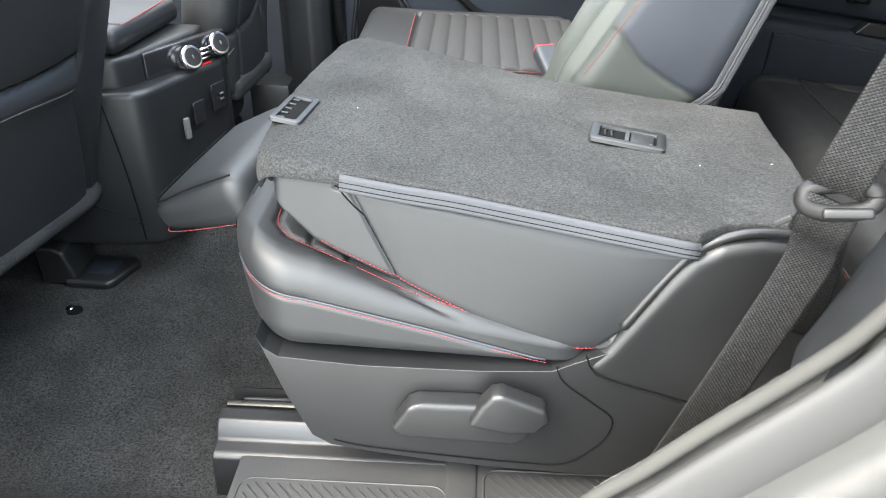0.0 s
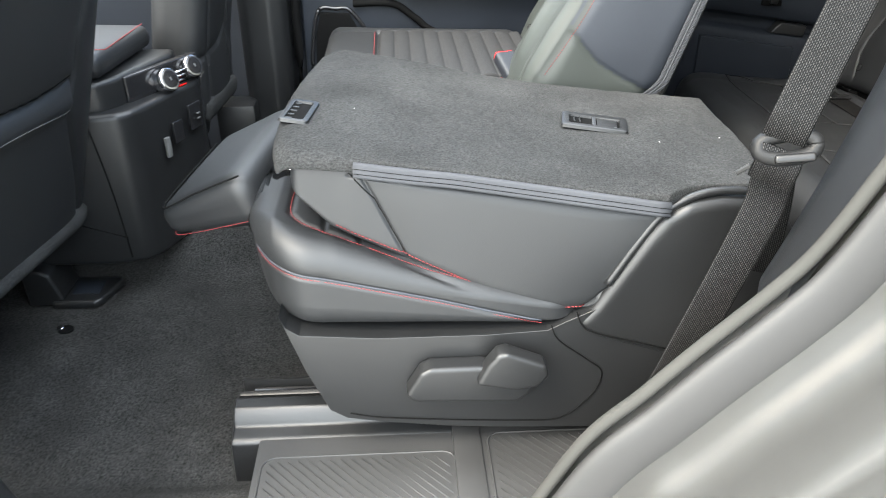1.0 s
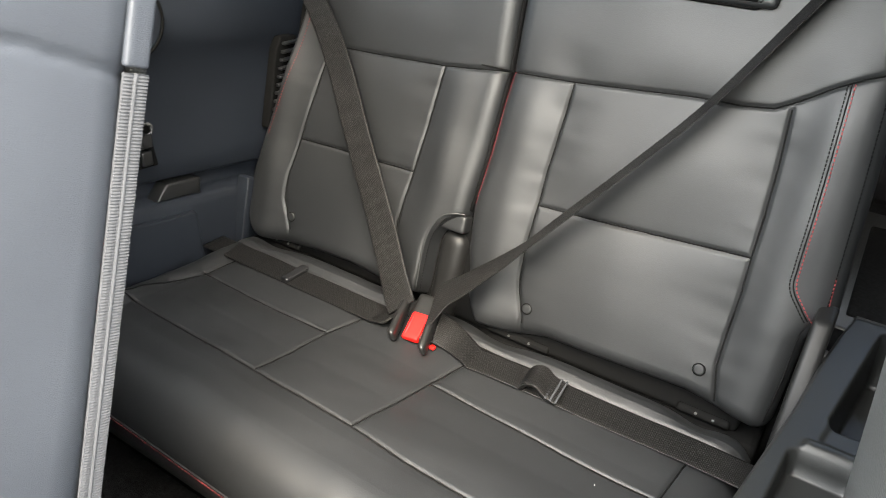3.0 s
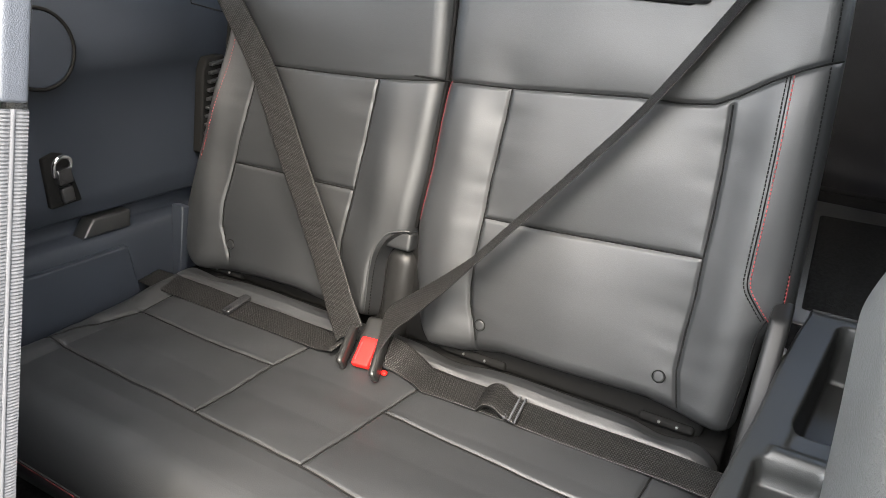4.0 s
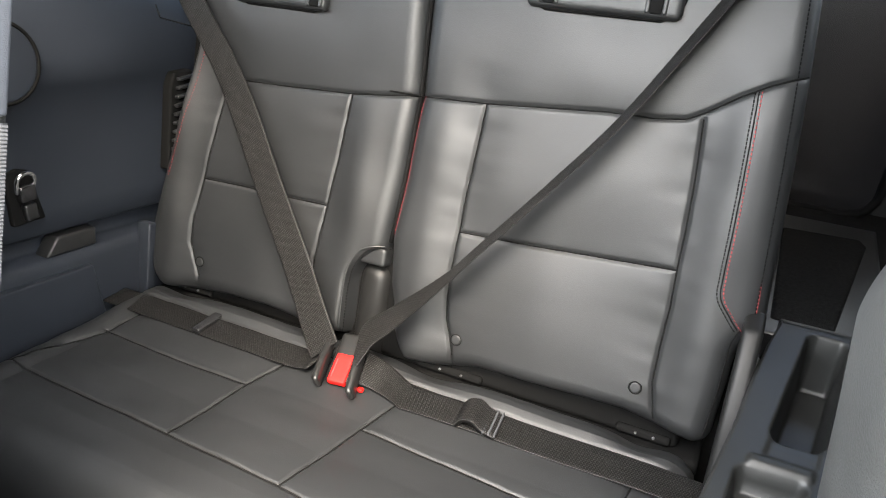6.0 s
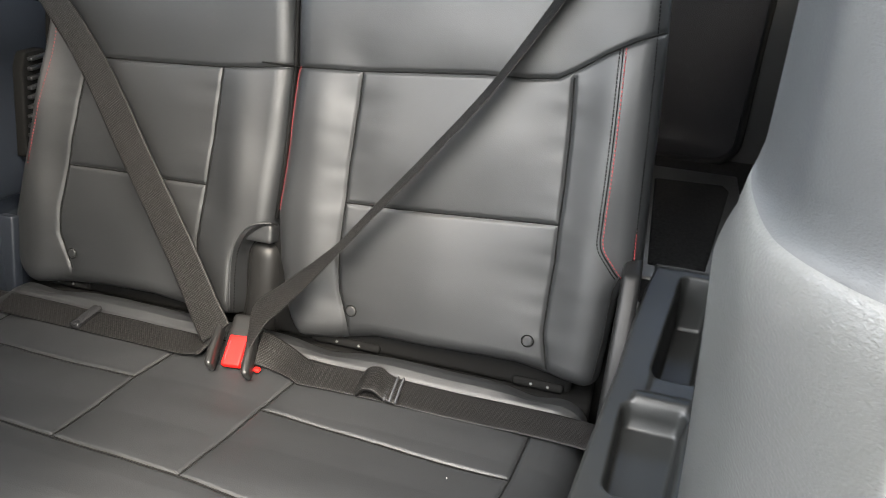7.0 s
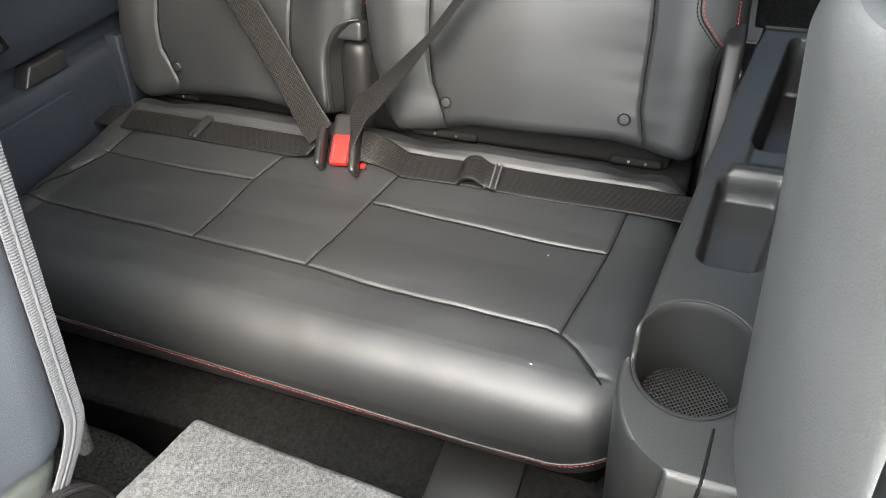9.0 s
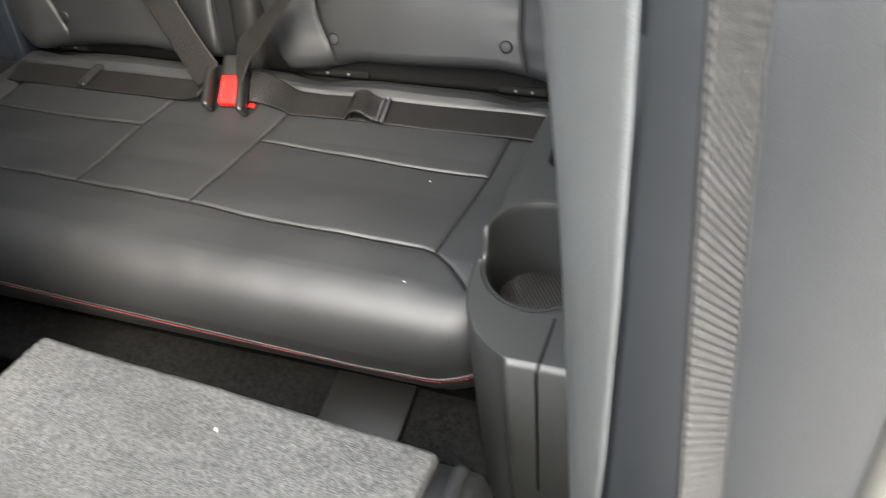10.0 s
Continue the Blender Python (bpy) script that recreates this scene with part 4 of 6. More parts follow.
def fold_warp(p, n):
    """The block becomes the folded back: thin at the front, deep at the rear."""
    q = p.copy()
    u = p[:, 0]
    bot = np.interp(u, [0.075, 0.1, 0.142, 0.256, 0.363, 0.455, 0.52, 0.575, 0.61], [0.475, 0.447, 0.407, 0.356, 0.308, 0.277, 0.283, 0.355, 0.415])
    top = np.interp(u, [0.075, 0.178, 0.4, 0.606], [0.512, 0.498, 0.466, 0.438])
    v = p[:, 2] / 0.1 + 0.5
    q[:, 2] = bot + (top - bot) * v
    k = -0.008 * (1 - v)
    base = np.interp(u, [0.08, 0.17, 0.25, 0.58], [0.068, 0.046, 0.034, 0.002])
    q[:, 1] = p[:, 1] + np.where(p[:, 1] < 0.2, base + k, -k)
    near = np.clip(-n[:, 1] * 1.3, 0, 1)
    lift = grooves(np.stack([q[:, 0], q[:, 2]], 1), FOLD_SEAMS, 0.004, 0.0024, 0.006, 0.03)
    q[:, 1] -= near * (lift - 0.002)
    return q


fold_back = soft("backrest", (0.52, 0.42, 0.1), 0.013, (220, 40, 80), LEATHER, folded, Matrix(), lambda p, n: fold_warp(p + np.array((0.350, 0.21, 0)), n))
fold_shape = shape_of(fold_back)
strip = [(x, np.interp(x, [0.08, 0.17, 0.25, 0.58], [0.064, 0.040, 0.027, -0.010]), np.interp(x, [0.174, 0.313, 0.598], [0.4955, 0.485, 0.4505])) for x in np.linspace(0.178, 0.597, 24)]
part("trim_strip", ribbon([(x, y - 0.0015, z + 0.0015) for x, y, z in strip], [Vector((0.03, 0.16, 1.0))] * len(strip), 0.021, 0.0055, 3), STRIP, fold_back, "grey woven edge strip")
for k in (-0.0035, 0.0035):
    part("strip_line", tube([(x, y - 0.0062, z + 0.0015 + k) for x, y, z in strip], 0.0004, 6), SEAM, fold_back)
part("stitching", stitches([drape(fine([(x, y, z - 0.0125) for x, y, z in strip]), fold_shape, (0, 1, 0))], 0.005, 0.0035, 0.0005), THREAD_GREY, fold_back)
low = [(u, 0.0, float(np.interp(u, [0.142, 0.256, 0.363, 0.455, 0.50], [0.407, 0.356, 0.308, 0.277, 0.278])) + 0.010) for u in np.linspace(0.15, 0.50, 30)]
part("stitching", stitches([drape(fine(low), fold_shape, (0, 1, 0))], 0.0055, 0.004, 0.0007), THREAD, fold_back, "red stitching along the lower edge")
fold_seam = drape(fine([(0.170, 0.0, 0.488), (0.205, 0.0, 0.45), (0.248, 0.0, 0.366)]), fold_shape, (0, 1, 0), 0.0)
part("seam", tube(fold_seam, 0.0011, 6), SEAM, fold_back)


def felt_z(x):
    return np.interp(x, [0.03, 0.5, 0.8], [0.522, 0.469, 0.460])


def carpet_warp(p, n):
    q = p.copy()
    u, v = p[:, 0] + 0.5, p[:, 1] + 0.5
    near_x = 0.066 + u * 0.70
    far_x = 0.105 + u * 0.68
    corner = np.clip((0.10 - v) / 0.10, 0, 1) ** 2 * np.clip((0.06 - u) / 0.06, 0, 1) * 0.006
    far_corner = np.clip((v - 0.92) / 0.08, 0, 1) ** 2 * np.clip((0.06 - u) / 0.06, 0, 1) * 0.03
    near_y = np.interp(near_x, [0.05, 0.1, 0.57, 0.595, 0.615, 0.64, 0.67, 0.73, 0.8], [0.066, 0.050, -0.008, -0.008, 0.006, 0.02, 0.026, 0.028, 0.02])
    far_y = 0.56 - (far_x - 0.1) * 0.26
    x = near_x + (far_x - near_x) * v + corner + far_corner - 0.02 * np.sin(np.pi * v) * (1 - u) ** 6
    y = near_y + (far_y - near_y) * v
    z = felt_z(x)
    drop = np.interp(x, [0.08, 0.16, 0.24, 0.6], [0.016, 0.010, 0.001, 0.003]) * np.exp(-np.clip(y - near_y, 0, 1) / 0.012)
    z = z - drop - 0.02 * np.exp(-np.clip(u * 0.7, 0, 1) / 0.012)
    fuzz = np.array([noise.noise(Vector((a * 60, b * 60, 2.0))) + 0.7 * noise.noise(Vector((a * 170, b * 170, 5.0))) for a, b in zip(x, y)])
    sag = np.array([noise.noise(Vector((a * 7, b * 7, 8.0))) for a, b in zip(x, y)])
    q[:, 0], q[:, 1] = x, y
    q[:, 2] = z + p[:, 2] + (0.0012 * fuzz + 0.003 * sag) * (n[:, 2] > 0.3)
    return q


soft("felt_panel", (1, 1, 0.018), 0.0085, (240, 170, 6), FELT, folded, Matrix(), carpet_warp, "grey felt back panel")


def loop_frame(cx, cy, cz, sx, sy, wall, high, turn, tilt):
    """A bevelled rectangular bezel with an opening through it."""
    bm = bmesh.new()

    def corners(a, b, z, r):
        out = []
        for sxn, syn, st in ((1, 1, 0), (-1, 1, 90), (-1, -1, 180), (1, -1, 270)):
            for k in range(4):
                t = radians(st + 30 * k)
                out.append(bm.verts.new((sxn * (a - r) + r * math.cos(t), syn * (b - r) + r * math.sin(t), z)))
        return out

    rings = [corners(sx / 2, sy / 2, 0, 0.006), corners(sx / 2 - 0.001, sy / 2 - 0.001, high * 0.8, 0.006), corners(sx / 2 - 0.003, sy / 2 - 0.003, high, 0.005), corners(sx / 2 - wall, sy / 2 - wall, high * 0.9, 0.004), corners(sx / 2 - wall - 0.002, sy / 2 - wall - 0.002, -0.004, 0.004)]
    for r0, r1 in zip(rings[:-1], rings[1:]):
        for i in range(16):
            bm.faces.new((r0[i], r0[(i + 1) % 16], r1[(i + 1) % 16], r1[i]))
    bm.transform(pose(cx, cy, cz, 0, tilt, turn))
    return bm


LZ = 0.479
latch = part("latch_bezel", loop_frame(0.553, 0.240, LZ - 0.0005, 0.106, 0.062, 0.012, 0.006, -13, 4), PLASTIC, folded, "dark plastic release bezel", angle=40)
T = pose(0.553, 0.240, LZ - 0.0005, 0, 4, -13)


def under(name, bm, m, material, owner):
    bm.transform(m)
    return part(name, bm, material, owner, angle=40)


# flat near-black plate in place of a recess, its shade put into colour
under("latch_well_shade", box(-0.042, 0.042, -0.021, 0.021, -0.003, 0.0015, 0.0005), T, DARK, latch)
under("latch_lever", box(0.004, 0.036, -0.017, 0.017, 0.001, 0.0034, 0.0012), T, PLASTIC, latch)
under("latch_bar", box(-0.004, 0.002, -0.018, 0.018, 0.001, 0.0058, 0.0015), T, JAMB, latch)
for dx in (-0.031, -0.022):
    under("latch_hook", tube(smooth_line([(dx, 0.015, 0.003), (dx - 0.002, 0.004, 0.0042), (dx, -0.008, 0.003)], 5), 0.0013, 6), T, PLASTIC, latch)
under("latch_rivet", disc((0.033, -0.015, 0.0046), (0, 0, -1), 0.0022, 0.003, 0.0005, 12), T, STEEL, latch)
pocket = part("release_bezel", loop_frame(0.094, 0.190, 0.5225, 0.044, 0.088, 0.008, 0.005, -8, 6), PLASTIC, folded, "dark plastic release pocket", angle=40)
T = pose(0.094, 0.190, 0.5225, 0, 6, -8)
# dark plate again stands in for the shaded depth of the pocket
under("pocket_well_shade", box(-0.017, 0.017, -0.04, 0.04, -0.004, 0.001, 0.0005), T, DARK, pocket)
for dy in np.linspace(-0.03, 0.03, 5):
    under("pocket_rib", box(-0.014, -0.004, dy - 0.002, dy + 0.002, 0.0, 0.003, 0.0006), T, PLASTIC, pocket)


def cushion_warp(p, n):
    q = p.copy()
    x = p[:, 0] + 0.252
    v = p[:, 2] / 0.14 + 0.5
    top = np.interp(x, [0.0, 0.06, 0.15, 0.25, 0.48], [0.402, 0.412, 0.395, 0.362, 0.298])
    bot = np.interp(x, [0.0, 0.03, 0.12, 0.43, 0.5], [0.285, 0.262, 0.256, 0.254, 0.262])
    q[:, 0] = x + 0.02 * (1 - v) * np.clip((0.1 - x) / 0.1, 0, 1)
    round_in = 0.10 * np.clip((0.12 - x) / 0.11, 0, 1) ** 2.2
    q[:, 1] = p[:, 1] + 0.235 + np.where(p[:, 1] < 0, round_in, -round_in)
    q[:, 2] = bot + (top - bot) * v
    p2 = np.stack([q[:, 0], q[:, 1]], 1)
    up = np.clip(n[:, 2], 0, 1)
    q[:, 2] += up * (grooves(p2, [[(0.4, -0.01), (0.26, 0.02), (0.15, 0.050), (0.10, 0.068), (0.080, 0.095), (0.078, 0.4)], [(0.13, 0.06), (0.13, 0.4)], [(0.18, 0.05), (0.18, 0.4)]], 0.005, 0.004, 0.006, 0.03) - 0.003)
    side = np.clip(-n[:, 1], 0, 1)
    seam = np.interp(q[:, 0], [0.02, 0.128, 0.294, 0.45], [0.362, 0.349, 0.307, 0.262])
    q[:, 1] += side * 0.004 * np.exp(-(((q[:, 2] - seam) / 0.004) ** 2))
    return q


cush = soft("seat", (0.496, 0.47, 0.14), 0.045, (160, 130, 50), LEATHER, folded, Matrix(), cushion_warp)
cush_shape = shape_of(cush)
rim = smooth_line([(0.035, 0.10, 0.362), (0.055, 0.045, 0.361), (0.09, 0.012, 0.356), (0.128, 0.001, 0.349), (0.21, -0.0025, 0.329), (0.294, -0.0025, 0.307), (0.37, -0.002, 0.285), (0.44, 0.0, 0.268)], 8)
rim = drape(fine(rim), cush_shape, (0.25, 1, 0), 0.0)
part("piping", tube(rim, 0.002, 8), LEATHER_SIDE, folded, "black piping round the cushion")
part("stitching", stitches([[p + Vector((0, -0.0016, -0.004)) for p in rim]], 0.0048, 0.0034, 0.0006), THREAD, folded, "red stitched cushion seam")
inset = drape(fine(smooth_line([(0.082, 0.30, 0.45), (0.078, 0.14, 0.45), (0.08, 0.095, 0.45), (0.10, 0.068, 0.45), (0.15, 0.050, 0.45), (0.21, 0.035, 0.45), (0.27, 0.022, 0.45), (0.33, 0.015, 0.45)], 8)), cush_shape, (0, 0, -1), 0.0012)
inset = [sum((inset[min(max(i + k, 0), len(inset) - 1)] for k in range(-6, 7)), Vector()) / 13 + Vector((0, 0, 0.001)) for i in range(len(inset))]
part("stitching", stitches([inset], 0.0048, 0.0034, 0.0006), THREAD, folded, "red stitched inset seam")

shield = part("side_shield", prism([(0.064, 0.292), (0.072, 0.272), (0.09, 0.258), (0.2, 0.249), (0.36, 0.249), (0.45, 0.254), (0.475, 0.268), (0.52, 0.29), (0.64, 0.235), (0.72, 0.2), (0.74, 0.07), (0.62, 0.058), (0.483, 0.062), (0.38, 0.067), (0.3, 0.074), (0.2, 0.088), (0.15, 0.098), (0.125, 0.115), (0.095, 0.19)], "y", -0.004, 0.05, 0.010, 4), PLASTIC, folded, angle=40)
part("shield_gap", tube(smooth_line([(0.155, -0.0045, 0.108), (0.2, -0.0052, 0.098), (0.3, -0.0052, 0.088), (0.42, -0.0052, 0.080), (0.483, -0.0052, 0.082), (0.520, -0.0052, 0.115), (0.537, -0.0052, 0.146), (0.538, -0.0052, 0.176), (0.512, -0.0052, 0.200), (0.468, -0.0052, 0.236), (0.455, -0.003, 0.262)], 8), 0.0011, 6), DARK, shield)
part("shield_gap", tube(smooth_line([(0.490, -0.004, 0.285), (0.500, -0.0052, 0.262), (0.52, -0.0085, 0.250), (0.60, -0.0085, 0.226), (0.70, -0.0085, 0.195)], 8), 0.0011, 6), DARK, shield)
lever = part("recliner_lever", prism([(0.240, 0.165), (0.262, 0.205), (0.276, 0.213), (0.352, 0.214), (0.436, 0.190), (0.424, 0.160), (0.408, 0.146), (0.255, 0.152)], "y", -0.036, -0.004, 0.008, 4), PLASTIC, folded, "black plastic seat release lever", angle=40)
part("lever_paddle", prism([(0.343, 0.192), (0.358, 0.226), (0.372, 0.246), (0.386, 0.248), (0.442, 0.224), (0.448, 0.206), (0.434, 0.186), (0.40, 0.180)], "y", -0.050, -0.02, 0.009, 4), PLASTIC, lever, angle=40)
hinge_cover = part("hinge_cover", prism([(0.49, 0.262), (0.515, 0.292), (0.543, 0.345), (0.575, 0.405), (0.595, 0.436), (0.625, 0.456), (0.67, 0.463), (0.72, 0.460), (0.755, 0.448), (0.782, 0.415), (0.795, 0.36), (0.8, 0.12), (0.7, 0.16), (0.62, 0.205), (0.53, 0.235)], "y", -0.008, 0.075, 0.022, 5), PLASTIC, folded, angle=40)
part("hinge_rim", tube(smooth_line([(0.53, 0.0, 0.33), (0.575, 0.004, 0.41), (0.605, 0.006, 0.447), (0.655, 0.008, 0.468), (0.72, 0.008, 0.466), (0.765, 0.008, 0.446)], 8), 0.006, 8), PLASTIC, hinge_cover)

rail = part("seat_rail", prism([(0.108, 0.015), (0.150, 0.015), (0.150, 0.052), (0.143, 0.056), (0.140, 0.03), (0.118, 0.03), (0.115, 0.056), (0.108, 0.052)], "x", -0.04, 0.6, 0.0015, 2), TONGUE, folded, "dark steel seat track", angle=40)
part("rail_slider", box(-0.02, 0.3, 0.122, 0.136, 0.03, 0.046, 0.002), GLOSS, rail)
part("rail_cover", prism([(0.106, -0.06), (0.106, 0.050), (0.098, 0.056), (0.075, 0.055), (0.066, 0.045), (0.058, 0.028), (0.035, 0.024), (0.028, 0.018), (0.018, -0.06)], "x", -0.045, 0.345, 0.006, 3), PLASTIC, folded, "black plastic track cover", angle=40)
part("mount", box(0.16, 0.6, 0.06, 0.42, 0.03, 0.27, 0.01), DARK, folded, "dark seat frame under the cushion")
head_m = pose(-0.035, 0.335, 0.362, 8, -20, -18)


def head_warp(p, n):
    q = p.copy()
    q[:, 2] *= 1 - 0.35 * np.clip(-p[:, 0] / 0.09, -0.6, 1)
    q[:, 2] += 0.004 * (1 - (p[:, 1] / 0.16) ** 2)
    return q


hr = soft("headrest", (0.19, 0.27, 0.080), 0.030, (40, 50, 24), LEATHER, folded, head_m, head_warp)
loop = [head_m @ Vector((-0.092 + 0.0, y, -0.018)) for y in np.linspace(-0.10, 0.10, 12)]
loop = [head_m @ Vector((0.08, -0.152, -0.016)), head_m @ Vector((-0.03, -0.152, -0.014)), head_m @ Vector((-0.075, -0.135, -0.016))] + loop[1:]
part("stitching", stitches([smooth_line(loop, 5)], 0.0052, 0.0036, 0.0007), THREAD, hr, "red stitched headrest seam")
top_edge = [head_m @ Vector((x, y, z)) for x, y, z in ((0.09, -0.128, 0.052), (0.0, -0.130, 0.042), (-0.06, -0.128, 0.030), (-0.088, -0.11, 0.025), (-0.092, -0.05, 0.026), (-0.092, 0.1, 0.026))]
part("piping", tube(smooth_line(top_edge, 8), 0.0016, 6), SEAM, hr, "piped top edge")
for s in (-0.06, 0.06):
    part("headrest_post", tube([head_m @ Vector((0.06, s, 0.0)), head_m @ Vector((0.16, s, 0.01))], 0.006, 10), CHROME, hr)

# ---- near second-row belt ----
belt2 = thing("seat_belt", (0.6, -0.12, 0.15), "black webbing second-row belt hanging by the door", "seat belt")
up2 = [Vector((0.833, -0.068, 1.16)).lerp(Vector((0.653, -0.136, 0.60)), i / 20) for i in range(21)]
part("shoulder_webbing", ribbon(up2, [Vector((0.93, -0.35, -0.25))] * 21, 0.047), WEB, belt2)
dn2 = smooth_line([(0.656, -0.132, 0.585), (0.657, -0.128, 0.545), (0.653, -0.127, 0.50), (0.604, -0.140, 0.35), (0.552, -0.153, 0.20)], 8)
part("lap_webbing", ribbon(dn2, [Vector((0.90, -0.21, -0.165))] * len(dn2), 0.047), WEB, belt2)
dn3 = smooth_line([(0.672, -0.12, 0.56), (0.690, -0.10, 0.50), (0.70, -0.09, 0.40)], 8)
part("loose_webbing", ribbon(dn3, [Vector((0.9, -0.3, -0.1))] * len(dn3), 0.03), WEB, belt2, "webbing fold behind the tongue")
tm = Matrix.Translation((0.661, -0.134, 0.592)) @ pose(0, 0, 0, -28, -10, -14)
oval = [tm @ Vector((0.029 * math.cos(a) * (1 + 0.12 * abs(math.sin(a))), 0, 0.013 * math.sin(a))) for a in np.linspace(0, 2 * math.pi, 40)]
tg = part("tongue", tube(oval, 0.0088, 12), BLACKP, belt2, "black plastic oval belt tongue")
me = rounded((0.042, 0.010, 0.010), 0.0035, (16, 6, 6))
me.transform(tm @ pose(0.006, -0.007, -0.014))
link_mesh("bar", me, TONGUE, tg, "black inner bar")
me = rounded((0.006, 0.003, 0.018), 0.0015, (6, 4, 8))
me.transform(Matrix.Translation((0.622, -0.126, 0.562)) @ pose(0, 0, 0, 0, 48, -20))
link_mesh("tip", me, TONGUE, tg, "satin tip of the tongue")
fold = ribbon([(0.656, -0.136, 0.590), (0.654, -0.138, 0.575), (0.650, -0.136, 0.550)], [Vector((0.9, -0.3, -0.28))] * 3, 0.050, 0.007)
part("stop_loop", fold, WEB, belt2, "stitched webbing fold")

# ---- far second-row seat ----
fseat = thing("second_row_seat", (0.4, 0.8, 0.05), "upright black leather second-row seat with quilted cushion", "car seat")


def quilt_warp(p, n):
    q = p + np.array((0.32, 0.83, 0.345))
    up = np.clip(n[:, 2], 0, 1)
    x, y = q[:, 0], q[:, 1]
    rim = [[(0.6, 0.71), (0.195, 0.71), (0.195, 1.105), (0.6, 1.105)], [(0.03, 0.64), (0.6, 0.64)], [(0.26, 0.64), (0.26, 0.52)], [(0.42, 0.64), (0.42, 0.52)]]
    lift = grooves(np.stack([x, y], 1), rim, 0.007, 0.005, 0.004, 0.03)
    q[:, 2] += up * lift
    q[:, 2] += up * (0.012 * np.clip((y - 1.1) / 0.06, 0, 1) - 0.006 * (y < 0.64)) + 0.02 * (0.3 - x) * up
    return q


soft("seat", (0.52, 0.66, 0.13), 0.04, (170, 120, 14), LEATHER, fseat, Matrix(), quilt_warp)


def insert_warp(p, n):
    q = p + np.array((0.385, 0.907, 0.408))
    up = np.clip(n[:, 2], 0, 1)
    ch = 0.007 * np.abs(np.sin((q[:, 0] - 0.2) / 0.038 * math.pi)) ** 0.5
    q[:, 2] += up * (ch - 0.004) + 0.02 * (0.3 - q[:, 0])
    return q


soft("quilted_insert", (0.37, 0.385, 0.02), 0.006, (190, 40, 6), INSERT, fseat, Matrix(), insert_warp, "grey perforated quilted insert")
part("stitching", stitches([smooth_line([(0.58, 0.703, 0.411), (0.3, 0.702, 0.415), (0.196, 0.705, 0.417), (0.19, 0.72, 0.417), (0.188, 0.9, 0.417), (0.188, 1.09, 0.419)], 10)], 0.006, 0.0042, 0.0007), THREAD, fseat, "red stitched inset seam")
part("seat_frame", box(0.12, 0.62, 0.56, 1.12, -0.02, 0.29, 0.02), DARK, fseat, "dark seat frame under the cushion")
BT = math.atan2(0.10, 0.325)
BW = Vector((math.sin(BT), 0, math.cos(BT)))
BN = Vector((-math.cos(BT), 0, math.sin(BT)))
BACK0 = Vector((0.755, 0.0, 0.44))


def fb(y, h, d):
    """A place on the far second-row back: across, up along it, forward of its rear edge."""
    return BACK0 + Vector((0, y, 0)) + BW * h + BN * d


FB_SIDE = [[(0.24, -0.05), (0.206, 0.09), (0.185, 0.245), (0.168, 0.39), (0.15, 0.8)], [(0.207, 0.056), (0.15, 0.022), (0.10, 0.008), (0.0, -0.006)], [(0.2, 0.42), (0.092, 0.407), (-0.01, 0.39)]]
FB_FRONT = [[(0.55, -0.1), (0.542, 0.04), (0.532, 0.23), (0.508, 0.262), (0.506, 0.345), (0.52, 0.5)], [(0.44, 0.252), (0.508, 0.262)], [(0.506, 0.345), (0.65, 0.335)], [(0.68, -0.1), (0.68, 0.7)]]


def fb_warp(p, n):
    # local: x across, y up the back, z forward
    p = p.copy()
    y, h, d = 0.81 - p[:, 0], p[:, 1] + 0.275, p[:, 2] + 0.10
    front = np.clip(n[:, 2], 0, 1)
    side = np.clip(n[:, 0], 0, 1)
    deep = np.interp(h, [-0.13, -0.03, 0.10, 0.25, 0.4, 0.7], [0.27, 0.262, 0.232, 0.208, 0.192, 0.17])
    d = d * deep / 0.2
    p[:, 2] = d - 0.10
    p[:, 2] += front * grooves(np.stack([y, h], 1), FB_FRONT, 0.005, 0.004, 0.007, 0.03)
    ridge = 0.006 * np.exp(-(((y - 0.527) / 0.011) ** 2)) + 0.009 * np.exp(-(((y - 0.628) / 0.016) ** 2)) - 0.005 * np.exp(-(((y - 0.578) / 0.022) ** 2))
    p[:, 2] += front * ridge * np.clip((h + 0.06) / 0.1, 0, 1) / (1 + np.exp((h - 0.235) / 0.008))
    near = np.clip((0.56 - y) / 0.07, 0, 1)
    mid = 1 / (1 + np.exp((y - 0.705) / 0.006))
    p[:, 2] += np.where(p[:, 2] > 0, (0.004 * near - 0.11 * (1 - mid)) * np.clip(p[:, 2] / 0.06, 0, 1), 0)
    p[:, 0] += side * (grooves(np.stack([d, h], 1), FB_SIDE, 0.004, 0.003, 0.006, 0.03) - 0.003)
    # the lower end narrows
    low = np.clip((0.03 - h) / 0.12, 0, 1)
    p[:, 2] = p[:, 2] + 0.10 * low ** 1.5 * np.clip(-p[:, 2] / 0.1, 0, 1)
    return p


fm = Matrix((Vector((0, -1, 0)), BW, BN)).transposed().to_4x4()
fm.translation = fb(0.81, 0.275, 0.10)
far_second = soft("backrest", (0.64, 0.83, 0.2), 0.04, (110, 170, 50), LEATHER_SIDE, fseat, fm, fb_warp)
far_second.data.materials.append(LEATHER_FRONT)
# front and gusset take the green-lit tone, the side keeps the blue-lit one
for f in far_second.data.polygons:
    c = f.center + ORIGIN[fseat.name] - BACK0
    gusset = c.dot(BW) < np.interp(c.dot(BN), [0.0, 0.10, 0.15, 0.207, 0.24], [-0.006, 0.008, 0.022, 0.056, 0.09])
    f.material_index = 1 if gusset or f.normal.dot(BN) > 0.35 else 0
